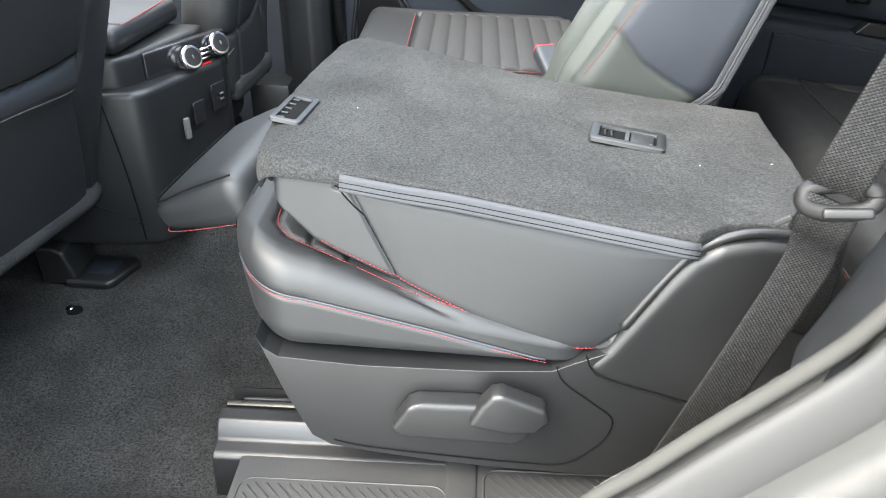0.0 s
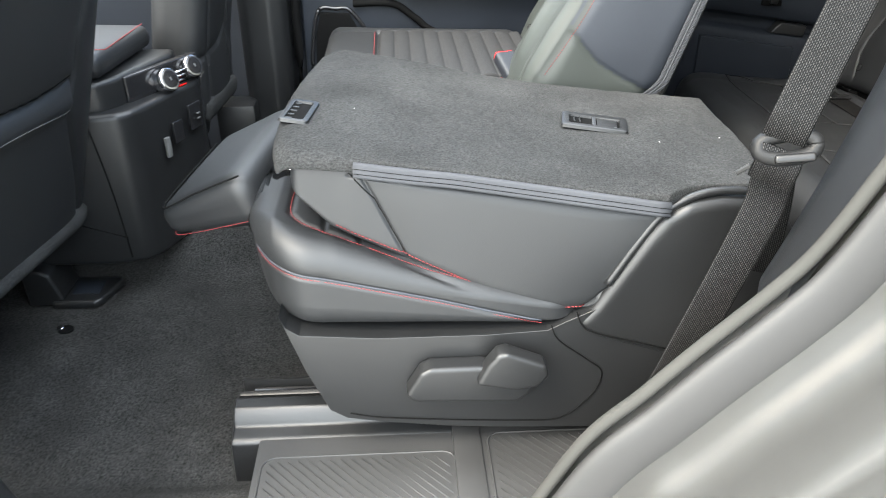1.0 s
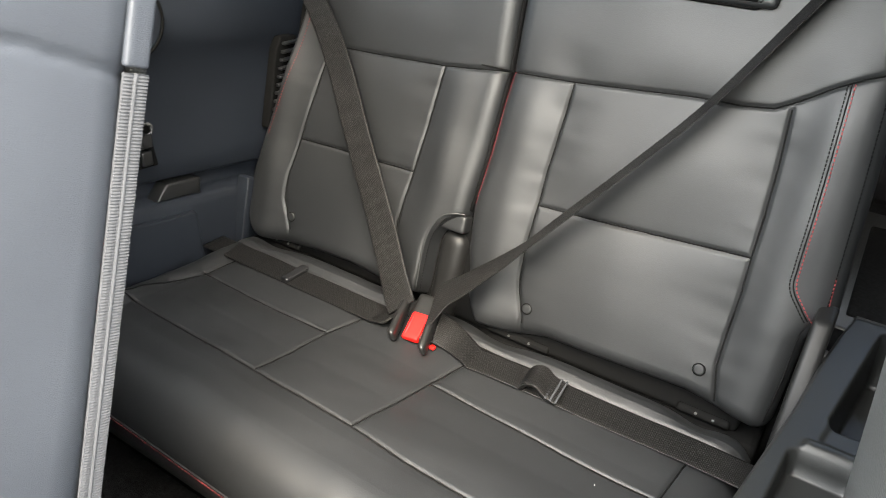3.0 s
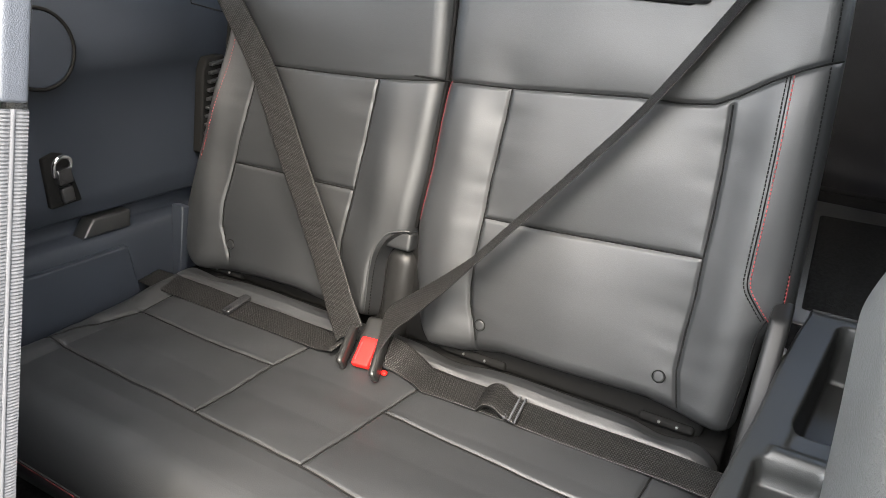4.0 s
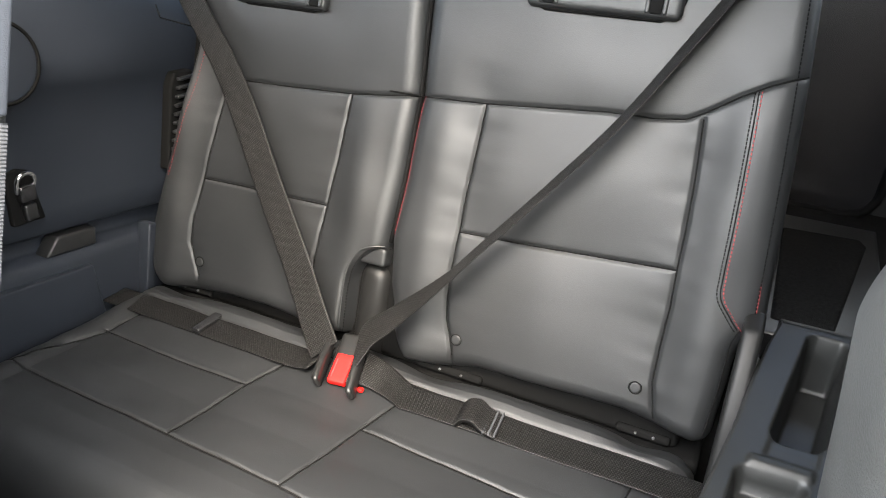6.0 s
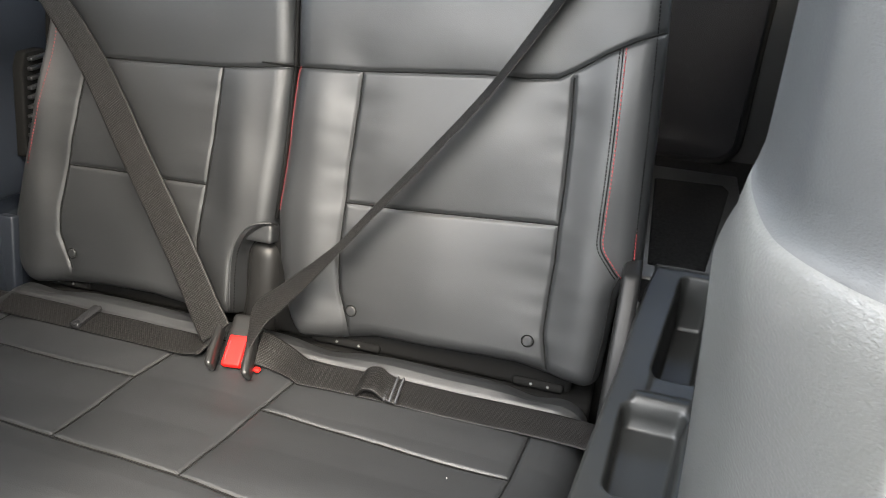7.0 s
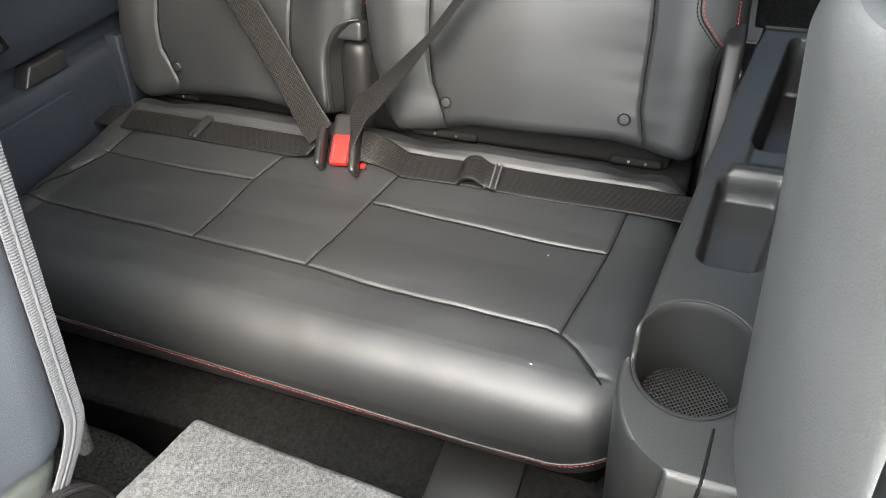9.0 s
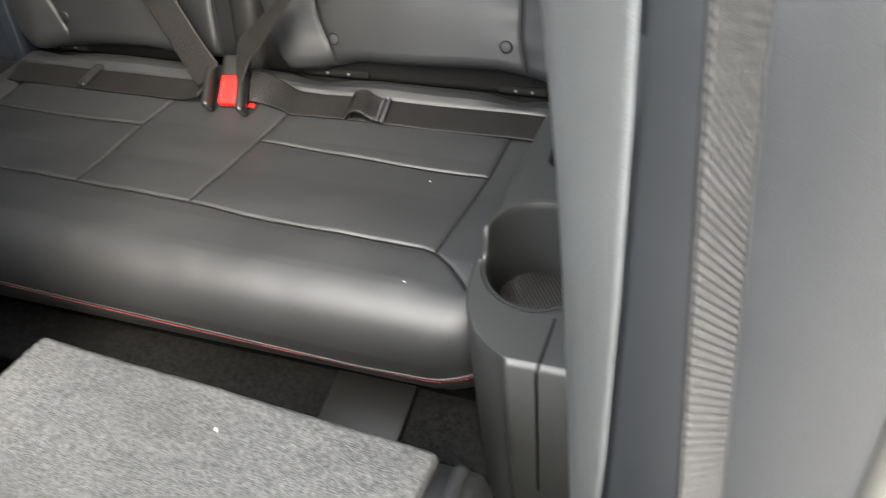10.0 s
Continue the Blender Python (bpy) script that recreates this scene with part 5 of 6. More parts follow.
fb_shape = shape_of(far_second)


def edge_point(h, d, out):
    """A place on the woven band along the rear edge of the far back, which tucks in at its foot."""
    return fb(0.4890 - out, h, d + 0.10 * max(0.0, (0.03 - h) / 0.12) ** 1.5)


def edge_band(d0, d1, out=0.0015):
    """A strip of cloth with fine cross ribs."""
    bm = bmesh.new()
    hs = np.linspace(-0.035, 0.398, 334)
    rows = []
    for k, h in enumerate(hs):
        lift = out + (0.0006 if k % 2 else 0.0)
        wave = 0.0003 * noise.noise(Vector((h * 160, d0 * 900, 1)))
        rows.append([bm.verts.new(edge_point(h, d0 - 0.0004, 0)), bm.verts.new(edge_point(h, d0, lift + wave)), bm.verts.new(edge_point(h, (d0 + d1) / 2, lift + 0.0006)), bm.verts.new(edge_point(h, d1, lift + wave)), bm.verts.new(edge_point(h, d1 + 0.0004, 0))])
    for r0, r1 in zip(rows[:-1], rows[1:]):
        for i in range(4):
            bm.faces.new((r0[i], r0[i + 1], r1[i + 1], r1[i]))
    return bm


part("edge_strip", edge_band(0.0145, 0.0225), STRIP, fseat, "grey ribbed edge band", smooth=False)
part("edge_strip", edge_band(0.0015, 0.0105), STRIP, fseat, "grey ribbed edge band", smooth=False)
part("edge_ridge", tube([edge_point(h, 0.0125, 0.0012) for h in np.linspace(-0.035, 0.398, 60)], 0.0019, 8), STRIP, fseat, "grey ridge between the bands")
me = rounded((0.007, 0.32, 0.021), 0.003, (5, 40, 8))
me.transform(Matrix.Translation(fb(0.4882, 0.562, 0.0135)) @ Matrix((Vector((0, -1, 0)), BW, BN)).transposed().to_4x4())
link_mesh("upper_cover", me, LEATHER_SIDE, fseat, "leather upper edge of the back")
me = rounded((0.628, 0.74, 0.015), 0.007, (60, 80, 5), lambda p, n: p + np.array([[0, 0, 0.0012 * noise.noise(Vector((a * 70, b * 70, c * 70)))] for a, b, c in p]))
mm = fm.copy()
mm.translation = fb(0.8128, 0.335, -0.001)
me.transform(mm)
link_mesh("felt_panel", me, FELT, fseat, "grey felt back panel")
seam = smooth_line([fb(0.486, -0.03, 0.236), fb(0.486, 0.092, 0.206), fb(0.486, 0.245, 0.185), fb(0.486, 0.39, 0.168), fb(0.487, 0.64, 0.16)], 10)
part("stitching", stitches([drape(fine(seam), fb_shape, (0, 1, 0))], 0.006, 0.0040, 0.0006), THREAD, fseat, "red stitched side seam")
def on_front(pts, lift):
    return drape(fine([fb(y, h, 0.3) for y, h in pts], 0.006), fb_shape, -BN, lift)


part("pocket_slit", tube(on_front([(0.512, 0.345), (0.58, 0.342), (0.645, 0.336)], -0.001), 0.005, 8), DARK, fseat, "dark pocket slit")
cross = on_front([(0.506, 0.262), (0.58, 0.260), (0.655, 0.254)], 0.002)
part("armrest_strap", ribbon(cross, [BW] * len(cross), 0.036, 0.004), LEATHER_FRONT, fseat, "red stitched leather pull strap")
part("stitching", stitches([[p + BW * dh + BN * 0.003 for p in cross] for dh in (-0.011, 0.011)], 0.006, 0.0042, 0.0006), THREAD, fseat, "red stitched pull strap")
part("side_pivot", disc(fb(0.479, -0.095, 0.075), (0, 1, 0), 0.075, 0.03, 0.008, 40), GLOSS, fseat, "gloss black seat pivot", angle=40)
part("pivot_ring", ring(fb(0.480, -0.095, 0.075), (0, 1, 0), 0.072, 0.003), GLOSS, fseat)

buckle2 = thing("belt_buckle", (0.46, 0.66, 0.38), "grey belt buckle with a red button standing on the seat", "belt buckle")
lean = Vector((-0.28, 0.78, 0.42)).normalized()
face = (Vector((0, 0, 1)) - lean * lean.z).normalized()
bmx = Matrix((face, lean.cross(face), lean)).transposed().to_4x4()
bmx.translation = (0.481, 0.662, 0.446)
soft("body", (0.028, 0.046, 0.08), 0.008, (12, 14, 18), mat("grey_buckle_plastic", (0.014, 0.016, 0.020), 0.5, spec=0.3), buckle2, bmx)
soft("button", (0.02, 0.04, 0.006), 0.0025, (8, 8, 6), RED, buckle2, bmx @ pose(0.0, 0, 0.039), label="red release button")
part("stalk", tube([bmx @ Vector((0, 0, -0.035)), bmx @ Vector((0.0, 0, -0.06)), bmx @ Vector((-0.01, 0, -0.09))], 0.015, 10), DARK, buckle2)
buckle3 = thing("belt_tongue", (0.595, 1.02, 0.40), "bright metal belt tongue by the far door", "belt tongue")
part("plate", prism([(-0.012, -0.02), (0.012, -0.02), (0.010, 0.025), (-0.010, 0.025)], "y", -0.0015, 0.0015, 0.001), STEEL, buckle3).data.transform(pose(0.0, 0, 0.0) @ Matrix.Translation((0.594, 1.02, 0.405)))
part("grip", box(0.578, 0.616, 1.012, 1.028, 0.425, 0.452, 0.006), BLACKP, buckle3)
part("webbing", ribbon(line((0.60, 1.02, 0.445), (0.80, 1.12, 1.0), 10), [Vector((0.3, 0.9, 0))] * 11), WEB, buckle3)

# ---- far rear door ----
door = thing("door_far", (0.3, 1.3, 0.1), "dark blue-black rear door lining with armrest and pocket", "car door", kind="structure")
part("panel", box(-0.02, 0.82, 1.28, 1.34, 0.1, 0.84, 0.012), PLASTIC_BLUE, door, angle=40)
part("upper_roll", tube(smooth_line([(-0.02, 1.285, 0.64), (0.2, 1.275, 0.635), (0.5, 1.27, 0.64), (0.85, 1.275, 0.65)], 6), 0.035, 14), PLASTIC_BLUE, door, "black padded top roll")
arm = part("armrest", prism([(0.185, 0.560), (0.21, 0.585), (0.82, 0.592), (0.82, 0.500), (0.66, 0.494), (0.48, 0.480), (0.26, 0.480)], "y", 1.235, 1.285, 0.012, 3), PLASTIC_BLUE, door, "padded armrest with a red seam", angle=40)
part("stitching", stitches([smooth_line([(0.195, 1.232, 0.552), (0.4, 1.232, 0.546), (0.82, 1.232, 0.55)], 10)], 0.007, 0.0055, 0.0009), THREAD, arm, "red stitched seam")
part("gap_line", tube(smooth_line([(-0.01, 1.277, 0.552), (0.12, 1.277, 0.548), (0.2, 1.262, 0.51), (0.25, 1.245, 0.479), (0.5, 1.24, 0.477), (0.82, 1.24, 0.497)], 8), 0.004, 6), DARK, door)
part("door_pull", box(0.25, 0.365, 1.24, 1.262, 0.582, 0.598, 0.005), STEEL, door, "bright metal door pull", angle=40)
part("switch_plate", box(0.17, 0.25, 1.24, 1.265, 0.578, 0.59, 0.004), GLOSS, door, angle=40)
spk = part("speaker_frame", tube(smooth_line([(0.028, 1.277, 0.434), (0.075, 1.277, 0.438), (0.118, 1.277, 0.43), (0.165, 1.277, 0.345), (0.10, 1.277, 0.25), (0.03, 1.277, 0.235), (0.0, 1.277, 0.26), (0.008, 1.277, 0.36)], 8, True) + [Vector((0.028, 1.277, 0.434))], 0.006, 8), GLOSS, door, "gloss speaker surround")
part("speaker_cloth", prism([(0.03, 0.428), (0.112, 0.425), (0.155, 0.345), (0.095, 0.255), (0.03, 0.245), (0.01, 0.27), (0.015, 0.36)], "y", 1.272, 1.285, 0.004), DARK, spk, "dark speaker grille", angle=40)
part("pocket_edge", tube(smooth_line([(0.125, 1.272, 0.452), (0.20, 1.27, 0.455), (0.25, 1.27, 0.447), (0.30, 1.27, 0.412), (0.36, 1.27, 0.372), (0.5, 1.27, 0.35)], 8), 0.010, 8), DARK, door, "dark door pocket lip")
part("rear_gap", prism([(0.57, 0.30), (0.585, 0.295), (0.69, 0.44), (0.72, 0.60), (0.705, 0.60), (0.67, 0.43)], "y", 1.272, 1.283, 0.003), DARK, door, angle=40)

# ---- far pillar, front seats, console ----
pil2 = thing("door_pillar", (-0.12, 1.25, -0.05), "black plastic pillar trim between the far doors", "car trim")
part("cover", prism([(-0.20, 1.36), (-0.19, 1.24), (-0.165, 1.215), (-0.10, 1.205), (-0.07, 1.22), (-0.055, 1.25), (-0.05, 1.36)], "z", -0.06, 1.2, 0.01), PLASTIC, pil2, angle=40)
part("foot_box", box(-0.27, -0.16, 1.15, 1.25, 0.05, 0.2, 0.012), PLASTIC, pil2, angle=40)
part("rear_seal", tube(smooth_line([(-0.035, 1.26, 0.0), (-0.035, 1.26, 0.5), (-0.03, 1.26, 1.1)], 6), 0.012, 8), DARK, pil2)


def front_seat(x, y0, y1, label):
    yc = (y0 + y1) / 2
    ob = thing("front_seat", (x - 0.05, yc, -0.06), label, "car seat", "front seats")
    tb = radians(-12)
    m = Matrix.Translation((x, yc, 0.46)) @ pose(0, 0, 0, 0, 10, -7)

    def warp(p, n):
        p = p.copy()
        p[:, 2] = np.where(p[:, 2] < 0, p[:, 2] * 0.62, p[:, 2])
        rear = np.clip(n[:, 0], 0, 1)
        seams = [[(y1 - 0.07 - yc, 0.4), (y1 - 0.075 - yc, 0.0), (y1 - 0.045 - yc, -0.12), (y1 - 0.05 - yc, -0.35)], [(-0.3, -0.085), (0.0, -0.045), (y1 - 0.075 - yc, 0.0)], [(y0 + 0.05 - yc, 0.4), (y0 + 0.06 - yc, -0.35)]]
        p[:, 0] += rear * (grooves(p[:, 1:], seams, 0.007, 0.005, 0.008, 0.03))
        p[:, 0] += 0.03 * np.clip((-p[:, 2] - 0.05) / 0.3, 0, 1)
        p[:, 1] *= 1 - 0.1 * np.clip((-p[:, 2] - 0.2) / 0.15, 0, 1)
        return p

    soft("backrest", (0.13, y1 - y0, 0.72), 0.045, (18, 80, 90), LEATHER, ob, m, warp)
    pts = [m @ Vector((0.068, t, z)) for t, z in ((y1 - yc - 0.085, -0.03), (0.05, -0.062), (-0.1, -0.09), (-0.22, -0.115))]
    part("stitching", stitches([smooth_line(pts, 10)], 0.007, 0.005, 0.0007), THREAD_GREY, ob)
    # headrest out of view, added to block windscreen light
    soft("headrest", (0.10, 0.26, 0.2), 0.04, (14, 24, 20), LEATHER, ob, pose(x + 0.04, yc, 0.95, 0, 10, 0))
    soft("lower_felt", (0.05, y1 - y0 - 0.03, 0.06), 0.02, (8, 40, 10), FELT, ob, Matrix.Translation((x + 0.03, yc, 0.258)) @ pose(0, 0, 0, 2, 10, -7), label="grey felt lower edge of the back")
    soft("seat", (0.5, y1 - y0, 0.14), 0.05, (20, 30, 12), LEATHER, ob, pose(x - 0.27, yc, 0.17))
    part("seat_frame", box(x - 0.45, x - 0.02, y0 + 0.06, y1 - 0.06, 0.05, 0.12, 0.02), DARK, ob)
    return ob




def driver_seat():
    """The front seat that the door opening shows from behind: a panelled back with a felt hem, tapering inwards at its foot."""
    ob = thing("front_seat", (-0.5, 0.3, -0.06), "black leather front seat seen from behind, with a map pocket", "car seat", "front seats")
    up, out = Vector((0.287, 0, 0.958)), Vector((0.958, 0, -0.287))
    m = Matrix((Vector((0, 1, 0)), up, out)).transposed().to_4x4()

    def at(y, z, lift=0.0):
        return Vector((-0.44, y, 0.143)) + up * ((z - 0.143) / 0.958) + out * lift

    yc, zc, wide, high = 0.29, 0.53, 0.66, 0.80
    m.translation = at(yc, zc, -0.06)
    seams = [[(0.52, 0.70), (0.50, 0.621), (0.478, 0.568), (0.473, 0.496), (0.450, 0.435), (0.478, 0.372), (0.522, 0.265), (0.541, 0.2), (0.55, 0.14)], [(-0.01, 0.545), (0.061, 0.54), (0.292, 0.505), (0.40, 0.496), (0.474, 0.493)], [(0.2, 0.76), (0.147, 0.692), (0.11, 0.654), (0.065, 0.585)]]

    def warp(p, n):
        p = p.copy()
        y, z = yc + p[:, 0], zc + p[:, 1] * 0.958
        z = z + np.clip((0.45 - z) / 0.32, 0, 1) * (np.interp(y, [0.0, 0.133, 0.338, 0.62], [0.255, 0.240, 0.196, 0.135]) - 0.147)
        edge = np.interp(z, [0.13, 0.163, 0.234, 0.311, 0.408, 0.473, 0.521, 0.586, 0.66, 0.9], [0.655, 0.650, 0.620, 0.612, 0.612, 0.625, 0.641, 0.672, 0.69, 0.66])
        y = y + np.clip((y - 0.45) / 0.17, 0, 1) * (edge - 0.62)
        rear = np.clip(n[:, 2] * 1.4, 0, 1)
        q2 = np.stack([y, z], 1)
        p[:, 2] += rear * (grooves(q2, seams, 0.008, 0.006, 0.008, 0.03) - 0.004)
        p[:, 2] += rear * 0.010 * np.exp(-(((near_line(q2, [(-0.1, 0.52), (0.062, 0.512), (0.227, 0.488), (0.44, 0.458)])) / 0.018) ** 2))
        p[:, 2] -= 0.035 * np.clip((y - 0.5) / 0.15, 0, 1) ** 2
        p[:, 0], p[:, 1] = y - yc, (z - zc) / 0.958
        return p

    back = soft("backrest", (wide, high, 0.12), 0.035, (130, 150, 16), LEATHER, ob, m, warp)
    shape = shape_of(back)

    def on(pts, lift=0.0004):
        return drape(fine([at(p.x, p.y, 0.1) for p in smooth_line([(y, z, 0) for y, z in pts], 10)]), shape, -out, lift)

    for q in seams[:2]:
        part("seam", tube(on(q, 0.0), 0.0014, 6), SEAM, back)
    part("stitching", stitches([on([(0.0, 0.508), (0.062, 0.503), (0.227, 0.483), (0.437, 0.445)]), on([(0.17, 0.72), (0.147, 0.692), (0.11, 0.654), (0.056, 0.573)])], 0.007, 0.005, 0.0009), THREAD_GREY, back, "grey stitching")
    hem = [at(y, float(np.interp(y, [0.0, 0.133, 0.338, 0.64], [0.262, 0.247, 0.208, 0.150])), -0.018 - 0.03 * max(0.0, (y - 0.5) / 0.15) ** 2) for y in np.linspace(0.0, 0.635, 30)]
    part("felt_hem", tube(hem, 0.032, 14, 0.75, (0.3, 0, 1)), FELT, ob, "grey felt hem under the back")
    # unseen headrest, here to keep windscreen light off the rear seats
    head = m.copy()
    head.translation = at(0.29, 1.03, -0.05)
    soft("headrest", (0.27, 0.19, 0.10), 0.04, (24, 20, 14), LEATHER, ob, head)
    soft("seat", (0.5, 0.52, 0.14), 0.05, (20, 30, 12), LEATHER, ob, pose(-0.74, 0.29, 0.20))
    part("seat_frame", box(-1.0, -0.66, 0.08, 0.55, 0.02, 0.14, 0.02), DARK, ob)
    part("side_cover", prism([(-0.95, 0.06), (-0.62, 0.06), (-0.56, 0.14), (-0.52, 0.22), (-0.95, 0.22)], "y", 0.56, 0.60, 0.01), DARK, ob, "dark plastic seat side cover", angle=40)
    return ob


driver = driver_seat()
passenger = front_seat(-0.27, 0.935, 1.2, "black leather passenger seat seen from behind beside the console")
# inboard track foot of the driver's seat
foot = thing("track_foot", (-0.5, 0.57, -0.06), "black plastic track end cover on the carpet", "seat track")
part("plate", prism([(-0.575, 0.60), (-0.545, 0.555), (-0.452, 0.552), (-0.440, 0.565), (-0.415, 0.645), (-0.425, 0.66), (-0.56, 0.665)], "z", -0.066, -0.046, 0.007, 3), PLASTIC, foot, angle=40)
part("plate_well", box(-0.515, -0.452, 0.585, 0.640, -0.050, -0.0435, 0.003), PLASTIC_BLUE, foot, "sunken centre of the track cover", angle=40)
part("upright", prism([(-0.60, -0.06), (-0.545, -0.06), (-0.520, -0.045), (-0.540, 0.020), (-0.56, 0.030), (-0.60, 0.03)], "y", 0.56, 0.66, 0.008, 3), PLASTIC, foot, angle=40)
bolt = thing("floor_bolt", (-0.50, 0.474, -0.065), "bright bolt head in the carpet", "bolt")
part("head", disc((-0.50, 0.474, -0.056), (0, 0, -1), 0.008, 0.012, 0.002, 12), CHROME, bolt, angle=30)
part("hole", disc((-0.488, 0.47, -0.0595), (0, 0, -1), 0.016, 0.006, 0.001, 20), DARK, bolt, angle=30)

console = thing("centre_console", (-0.4, 0.78, 0.03), "black plastic centre console with round rear vents", "console")
part("body", prism([(-0.95, 0.60), (-0.40, 0.60), (-0.335, 0.615), (-0.31, 0.64), (-0.225, 0.85), (-0.23, 0.89), (-0.26, 0.92), (-0.95, 0.92)], "z", 0.02, 0.37, 0.014, 3), PLASTIC, console, angle=40)
part("upper_body", prism([(-0.95, 0.61), (-0.42, 0.62), (-0.37, 0.64), (-0.345, 0.67), (-0.275, 0.86), (-0.28, 0.90), (-0.95, 0.91)], "z", 0.36, 0.43, 0.012, 3), PLASTIC, console, angle=40)
lid = soft("armrest_lid", (0.36, 0.28, 0.05), 0.02, (30, 26, 10), LEATHER, console, pose(-0.525, 0.80, 0.457, 0, 0, -6), label="black leather console armrest lid")
part("stitching", stitches([line((-0.36, 0.70, 0.482), (-0.35, 0.92, 0.482), 6), line((-0.70, 0.68, 0.483), (-0.36, 0.695, 0.483), 8)], 0.007, 0.005, 0.0012), THREAD, lid, "red stitched lid seam")
vn = Vector((0.80, -0.45, 0.42)).normalized()
vt = vn.cross(Vector((0, 0, 1))).normalized()
part("vent_panel", prism([(-0.330, 0.690), (-0.225, 0.885), (-0.245, 0.89), (-0.345, 0.695)], "z", 0.345, 0.425, 0.004), GLOSS, console, angle=40)
for vx, vy, vz in ((-0.272, 0.772, 0.392), (-0.238, 0.856, 0.398)):
    c = Vector((vx, vy, vz))
    knob = part("dial", disc(c + vn * 0.016, -vn, 0.0255, 0.030, 0.003, 36), CHROME, console, "chrome rimmed round dial", angle=40)
    part("dial_face", disc(c + vn * 0.0175, -vn, 0.0195, 0.006, 0.001, 32), GLOSS, knob, "black dial face", angle=40)
    part("dial_groove", ring(c + vn * 0.006, vn, 0.0257, 0.0014, 36, 6), DARK, knob)
    bm = box(-0.002, 0.002, -0.004, 0.004, 0.0, 0.001, 0.0003)
    bm.transform(Matrix.Translation(c + vn * 0.0176) @ vn.to_track_quat("Z", "Y").to_matrix().to_4x4())
    part("dial_mark", bm, THREAD_GREY, knob)
mid = Vector((-0.253, 0.813, 0.392))
for k in range(3):
    part("vent_bar", tube([mid + vn * (0.010 - 0.004 * k) - vt * 0.016 + Vector((0, 0, 0.008 - 0.010 * k)), mid + vn * (0.010 - 0.004 * k) + vt * 0.016 + Vector((0, 0, 0.008 - 0.010 * k))], 0.0028, 8), CHROME, console, "bright bar between the dials")
part("red_mark", tube([mid + vn * 0.006 - vt * 0.012 - Vector((0, 0, 0.024)), mid + vn * 0.006 + vt * 0.012 - Vector((0, 0, 0.024))], 0.002, 6), RED, console)
for vx, vy, z, hi, wd, m_, lb in ((-0.272, 0.704, 0.262, 0.046, 0.014, PLASTIC_SOFT, "grey socket flap"), (-0.256, 0.742, 0.285, 0.050, 0.034, GLOSS, "gloss black power socket"), (-0.231, 0.804, 0.300, 0.060, 0.044, GLOSS, "gloss black power socket")):
    bm = prism([(-wd / 2, -hi / 2), (wd / 2, -hi / 2), (wd / 2, hi / 2), (-wd / 2, hi / 2)], "y", -0.004, 0.004, 0.002)
    bm.transform(Matrix.Translation((vx, vy, z)) @ pose(0, 0, 0, 0, 0, 68))
    part("socket", bm, m_, console, lb, angle=40)
for k in (0, 1):
    part("socket_mark", tube([(-0.2245, 0.798, 0.306 - 0.012 * k), (-0.2205, 0.808, 0.306 - 0.012 * k)], 0.0022, 6), THREAD_GREY, console)
part("side_seam", tube(smooth_line([(-0.40, 0.598, 0.40), (-0.385, 0.5985, 0.30), (-0.372, 0.600, 0.18), (-0.365, 0.6015, 0.04)], 6), 0.0015, 6), DARK, console)
part("lower_flap", prism([(-0.302, 0.66), (-0.262, 0.76), (-0.266, 0.762), (-0.306, 0.662)], "z", 0.10, 0.22, 0.0015), PLASTIC, console, angle=40)

# ---- door opening: seal, painted body, sill, mat ----
SEAL = [(0.30, -0.19, -0.02), (0.37, -0.205, 0.085), (0.447, -0.21, 0.245), (0.51, -0.21, 0.318), (0.562, -0.21, 0.380), (0.633, -0.21, 0.460), (0.672, -0.21, 0.512), (0.709, -0.21, 0.590), (0.742, -0.21, 0.68), (0.79, -0.205, 0.85), (0.85, -0.20, 1.1)]
seal = part("door_seal", tube([p + Vector((0.010, 0.002, -0.010)) for p in smooth_line(SEAL, 12)], 0.0085, 14, 1.0, (0, 1, 0)), SEALCLOTH)
tagged(seal, "grey grained rubber door seal round the opening", "seal", kind="structure")


def swept_body():
    """The painted jamb: stepped flanges that follow the opening."""
    prof = [(0.0, -0.19), (0.022, -0.215), (0.026, -0.232), (0.040, -0.245), (0.075, -0.250), (0.080, -0.262), (0.088, -0.275), (0.12, -0.285), (0.17, -0.292), (0.178, -0.306), (0.19, -0.318), (0.25, -0.328), (0.257, -0.340), (0.27, -0.35), (0.40, -0.36), (0.8, -0.37)]
    pts = smooth_line([(x, 0, z) for x, _, z in SEAL], 8)
    bm = bmesh.new()
    rows = []
    for i, p in enumerate(pts):
        d = (pts[min(i + 1, len(pts) - 1)] - pts[max(i - 1, 0)]).normalized()
        n = Vector((d.z, 0, -d.x))
        rows.append([bm.verts.new((p.x + n.x * (a + 0.02), y, p.z + n.z * (a + 0.02))) for a, y in prof])
    for r0, r1 in zip(rows[:-1], rows[1:]):
        for i in range(len(prof) - 1):
            bm.faces.new((r0[i], r0[i + 1], r1[i + 1], r1[i]))
    bmesh.ops.solidify(bm, geom=bm.faces[:], thickness=0.003)
    return bm


body = part("quarter_panel", swept_body(), PAINT, angle=60)
tagged(body, "grey metallic stepped door jamb and quarter panel", "car body", kind="structure")
rub = part("jamb_rubber", tube([p + Vector((0.042, -0.020, -0.042)) for p in smooth_line(SEAL, 14)], 0.042, 22, 0.42, (0, 1, 0)), RUBBER)
tagged(rub, "grey rubber jamb lining beside the seal", "seal", kind="structure")
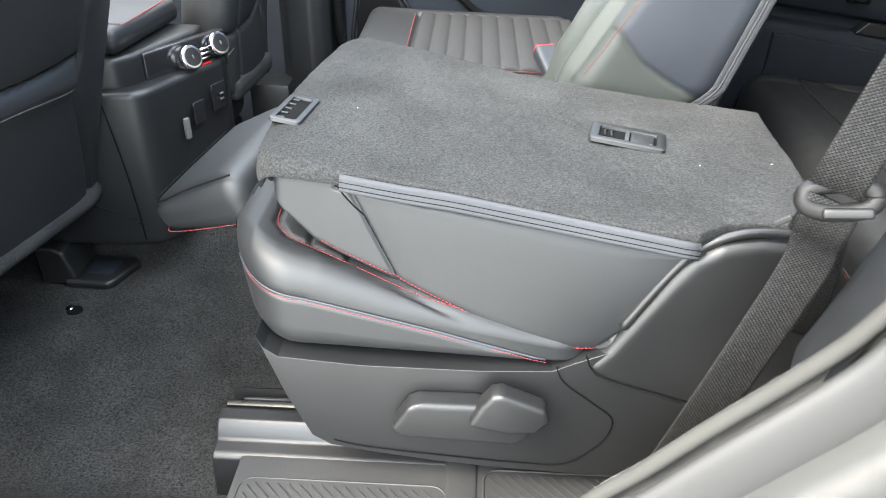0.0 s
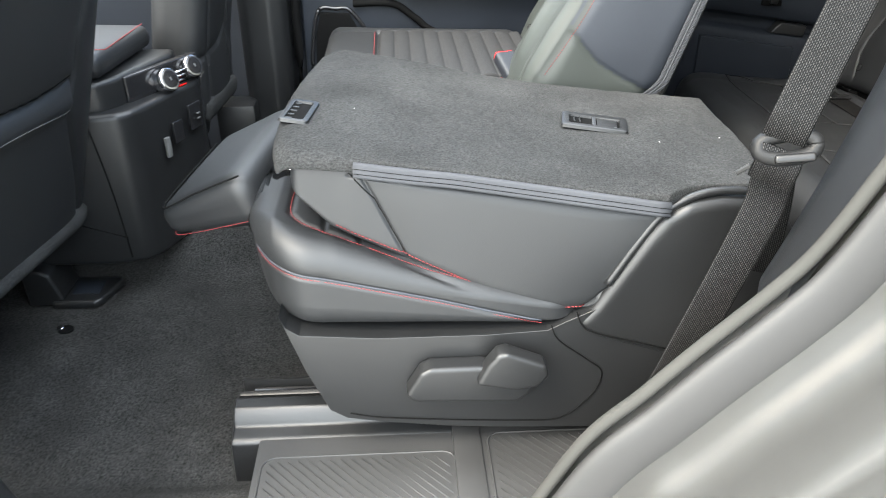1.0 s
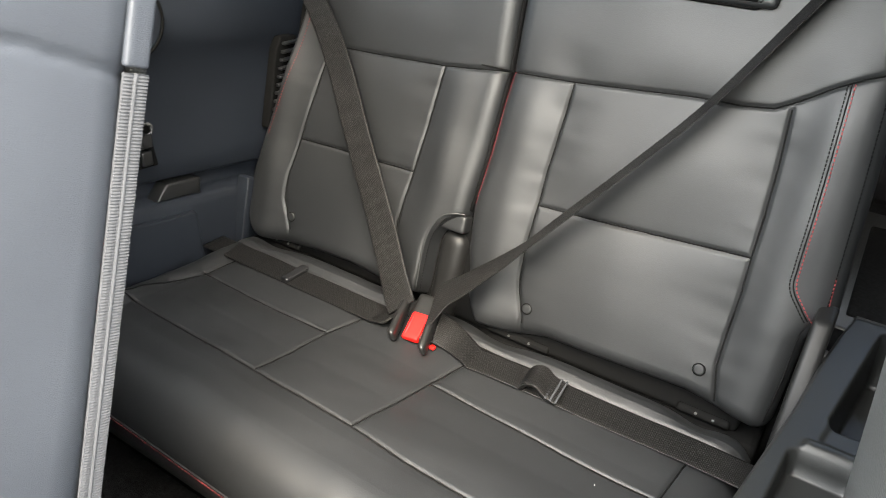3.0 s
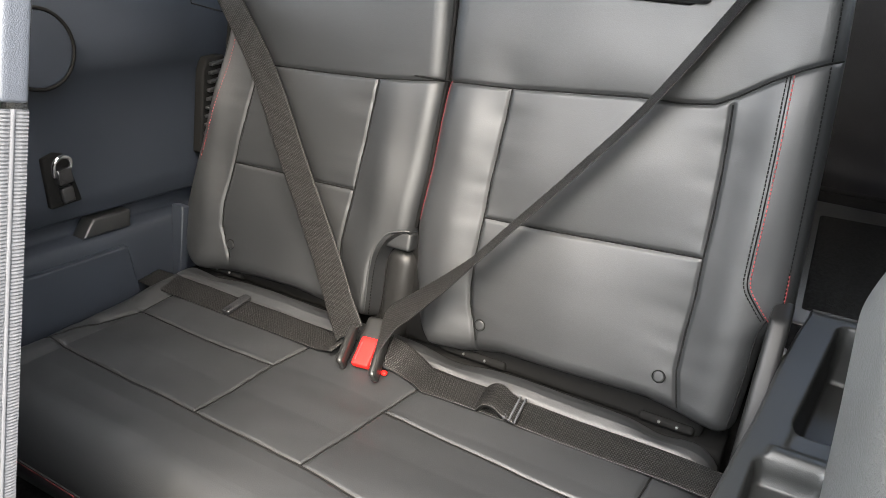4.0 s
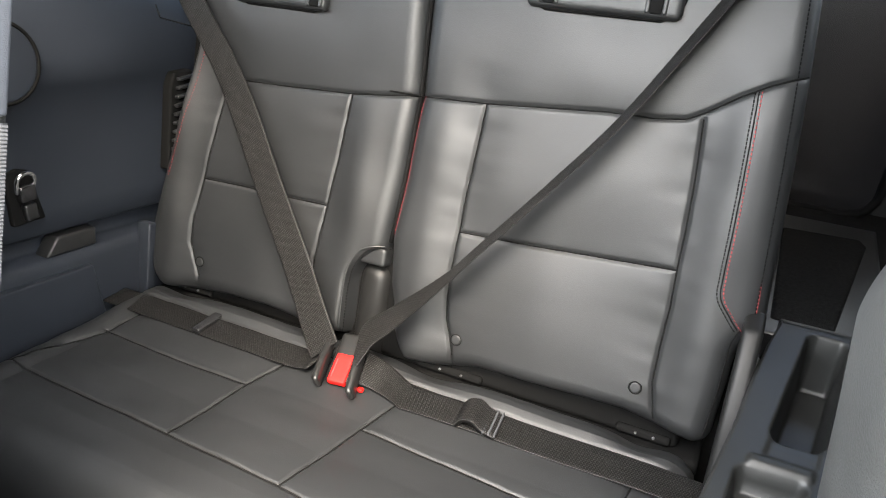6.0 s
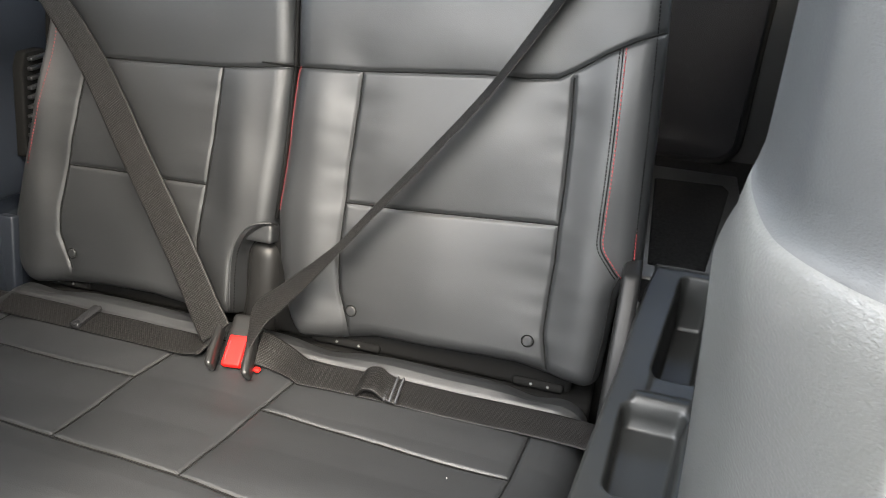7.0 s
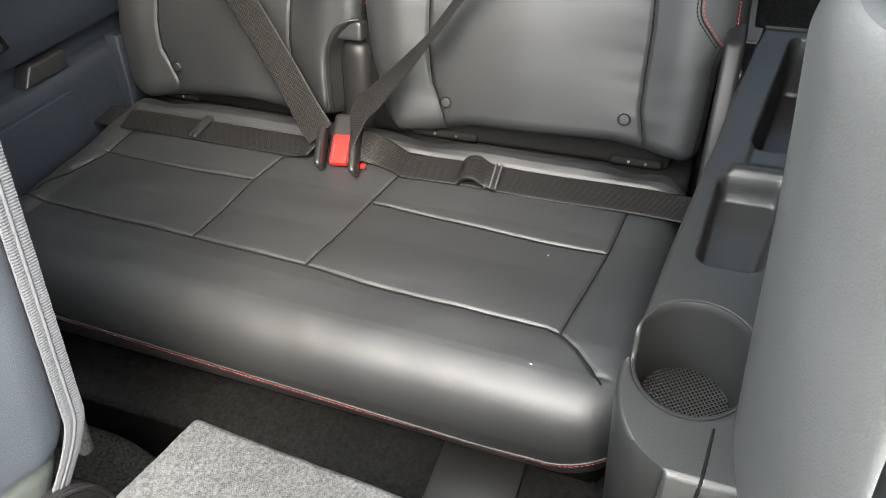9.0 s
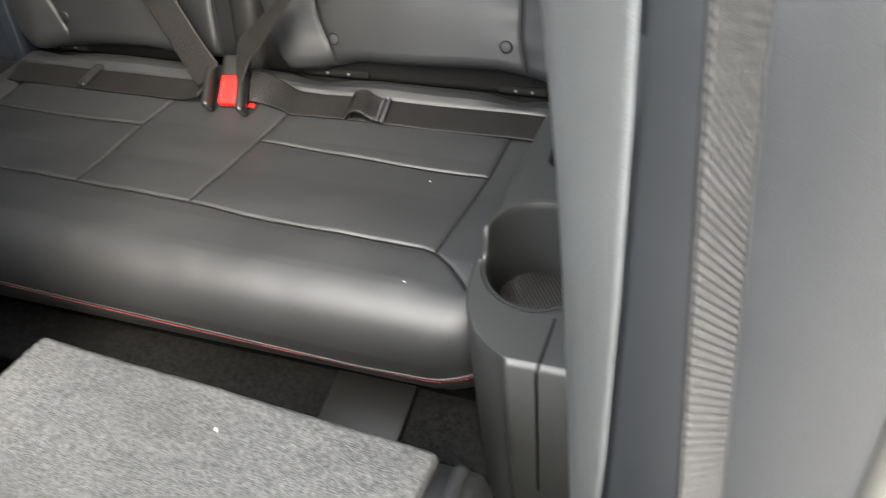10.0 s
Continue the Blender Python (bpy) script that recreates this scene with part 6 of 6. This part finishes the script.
sill = part("sill", prism([(-0.10, -0.06), (-0.12, 0.0), (-0.16, 0.02), (-0.30, 0.02), (-0.33, -0.02), (-0.33, -0.3), (-0.10, -0.3)], "x", -0.9, 0.5, 0.012), PLASTIC, angle=40)
tagged(sill, "black plastic sill trim along the door opening", "sill", kind="structure")
frame_line = smooth_line([(-0.30, 0, 0.55), (-0.278, 0, 0.40), (-0.275, 0, 0.316), (-0.281, 0, 0.231), (-0.273, 0, 0.16), (-0.245, 0, 0.107), (-0.149, 0, 0.083), (0.0, 0, 0.074), (0.12, 0, 0.02)], 6)
corner = part("sill_corner", prism([(p.x, p.z) for p in frame_line] + [(0.12, -0.1), (-0.62, -0.1), (-0.62, 0.55)], "y", -0.25, -0.16, 0.012, 3), PLASTIC, angle=40)
tagged(corner, "black plastic trim curving from pillar to sill", "sill", kind="structure")
bpil = part("pillar_near", prism([(-0.86, -0.10), (-0.76, -0.11), (-0.68, -0.14), (-0.64, -0.19), (-0.63, -0.28), (-0.86, -0.28)], "z", -0.1, 1.22, 0.02), PLASTIC, angle=40)
tagged(bpil, "black plastic pillar trim by the front seat", "pillar", kind="structure")

rmat = thing("rubber_mat", (0.25, -0.08, 0.0), "grey ribbed rubber floor mat beside the seat", "floor mat")
part("sheet", box(0.0, 0.70, -0.24, 0.10, 0.0, 0.022, 0.006), MATRUB, rmat, angle=40)
part("step", box(0.315, 0.362, -0.24, 0.05, 0.015, 0.027, 0.006), MATRUB, rmat, angle=40)


def ribs(x0, x1, y0, y1):
    """Slanting ribs inside a raised rounded border."""
    bm = bmesh.new()
    r = 0.022
    edge = []
    for cx, cy, a0 in ((x1 - r, y1 - r, 0), (x0 + r, y1 - r, 90), (x0 + r, y0 + r, 180), (x1 - r, y0 + r, 270)):
        edge += [(cx + r * math.cos(radians(a0 + k * 22.5)), cy + r * math.sin(radians(a0 + k * 22.5)), 0.0225) for k in range(5)]
    add_tube(bm, edge + edge[:1], 0.0018, 6)
    c = x0 - (y1 - y0)
    while c < x1:
        pts = []
        for k in range(41):
            t = k / 40
            x, y = c + (y1 - y0) * 0.9 * t, y1 - 0.008 - (y1 - y0 - 0.016) * t
            if x0 + 0.008 < x < x1 - 0.008:
                pts.append((x, y, 0.022))
        if len(pts) > 3:
            add_tube(bm, [pts[0], pts[-1]], 0.0012, 6)
        c += 0.0165
    return bm


part("ribs", ribs(0.012, 0.318, -0.215, -0.008), MATRUB, rmat)
part("ribs", ribs(0.372, 0.66, -0.215, 0.028), MATRUB, rmat)
part("foot_cover", box(0.90, 1.0, 0.152, 0.262, 0.139, 0.152, 0.006), BLACKP, bench, "dark plastic foot cover", angle=40)

# lint on the bench and on the felt
lint = bmesh.new()
for x, y, z, turn in ((1.18, 0.177, 0.3225, 20), (1.005, 0.150, 0.3385, 70), (0.173, 0.225, 0.5150, 40), (0.638, 0.171, 0.4740, 110), (0.74, 0.189, 0.4715, 15)):
    a = Vector((math.cos(radians(turn)), math.sin(radians(turn)), 0)) * 0.0014
    add_tube(lint, [Vector((x, y, z)) - a, Vector((x, y, z + 0.0008)), Vector((x, y, z)) + a], 0.0004, 5)
tagged(part("lint", lint, mat("white_lint", (0.6, 0.6, 0.58), 0.9)), "white specks of lint on leather and felt", "lint", kind="stuff")
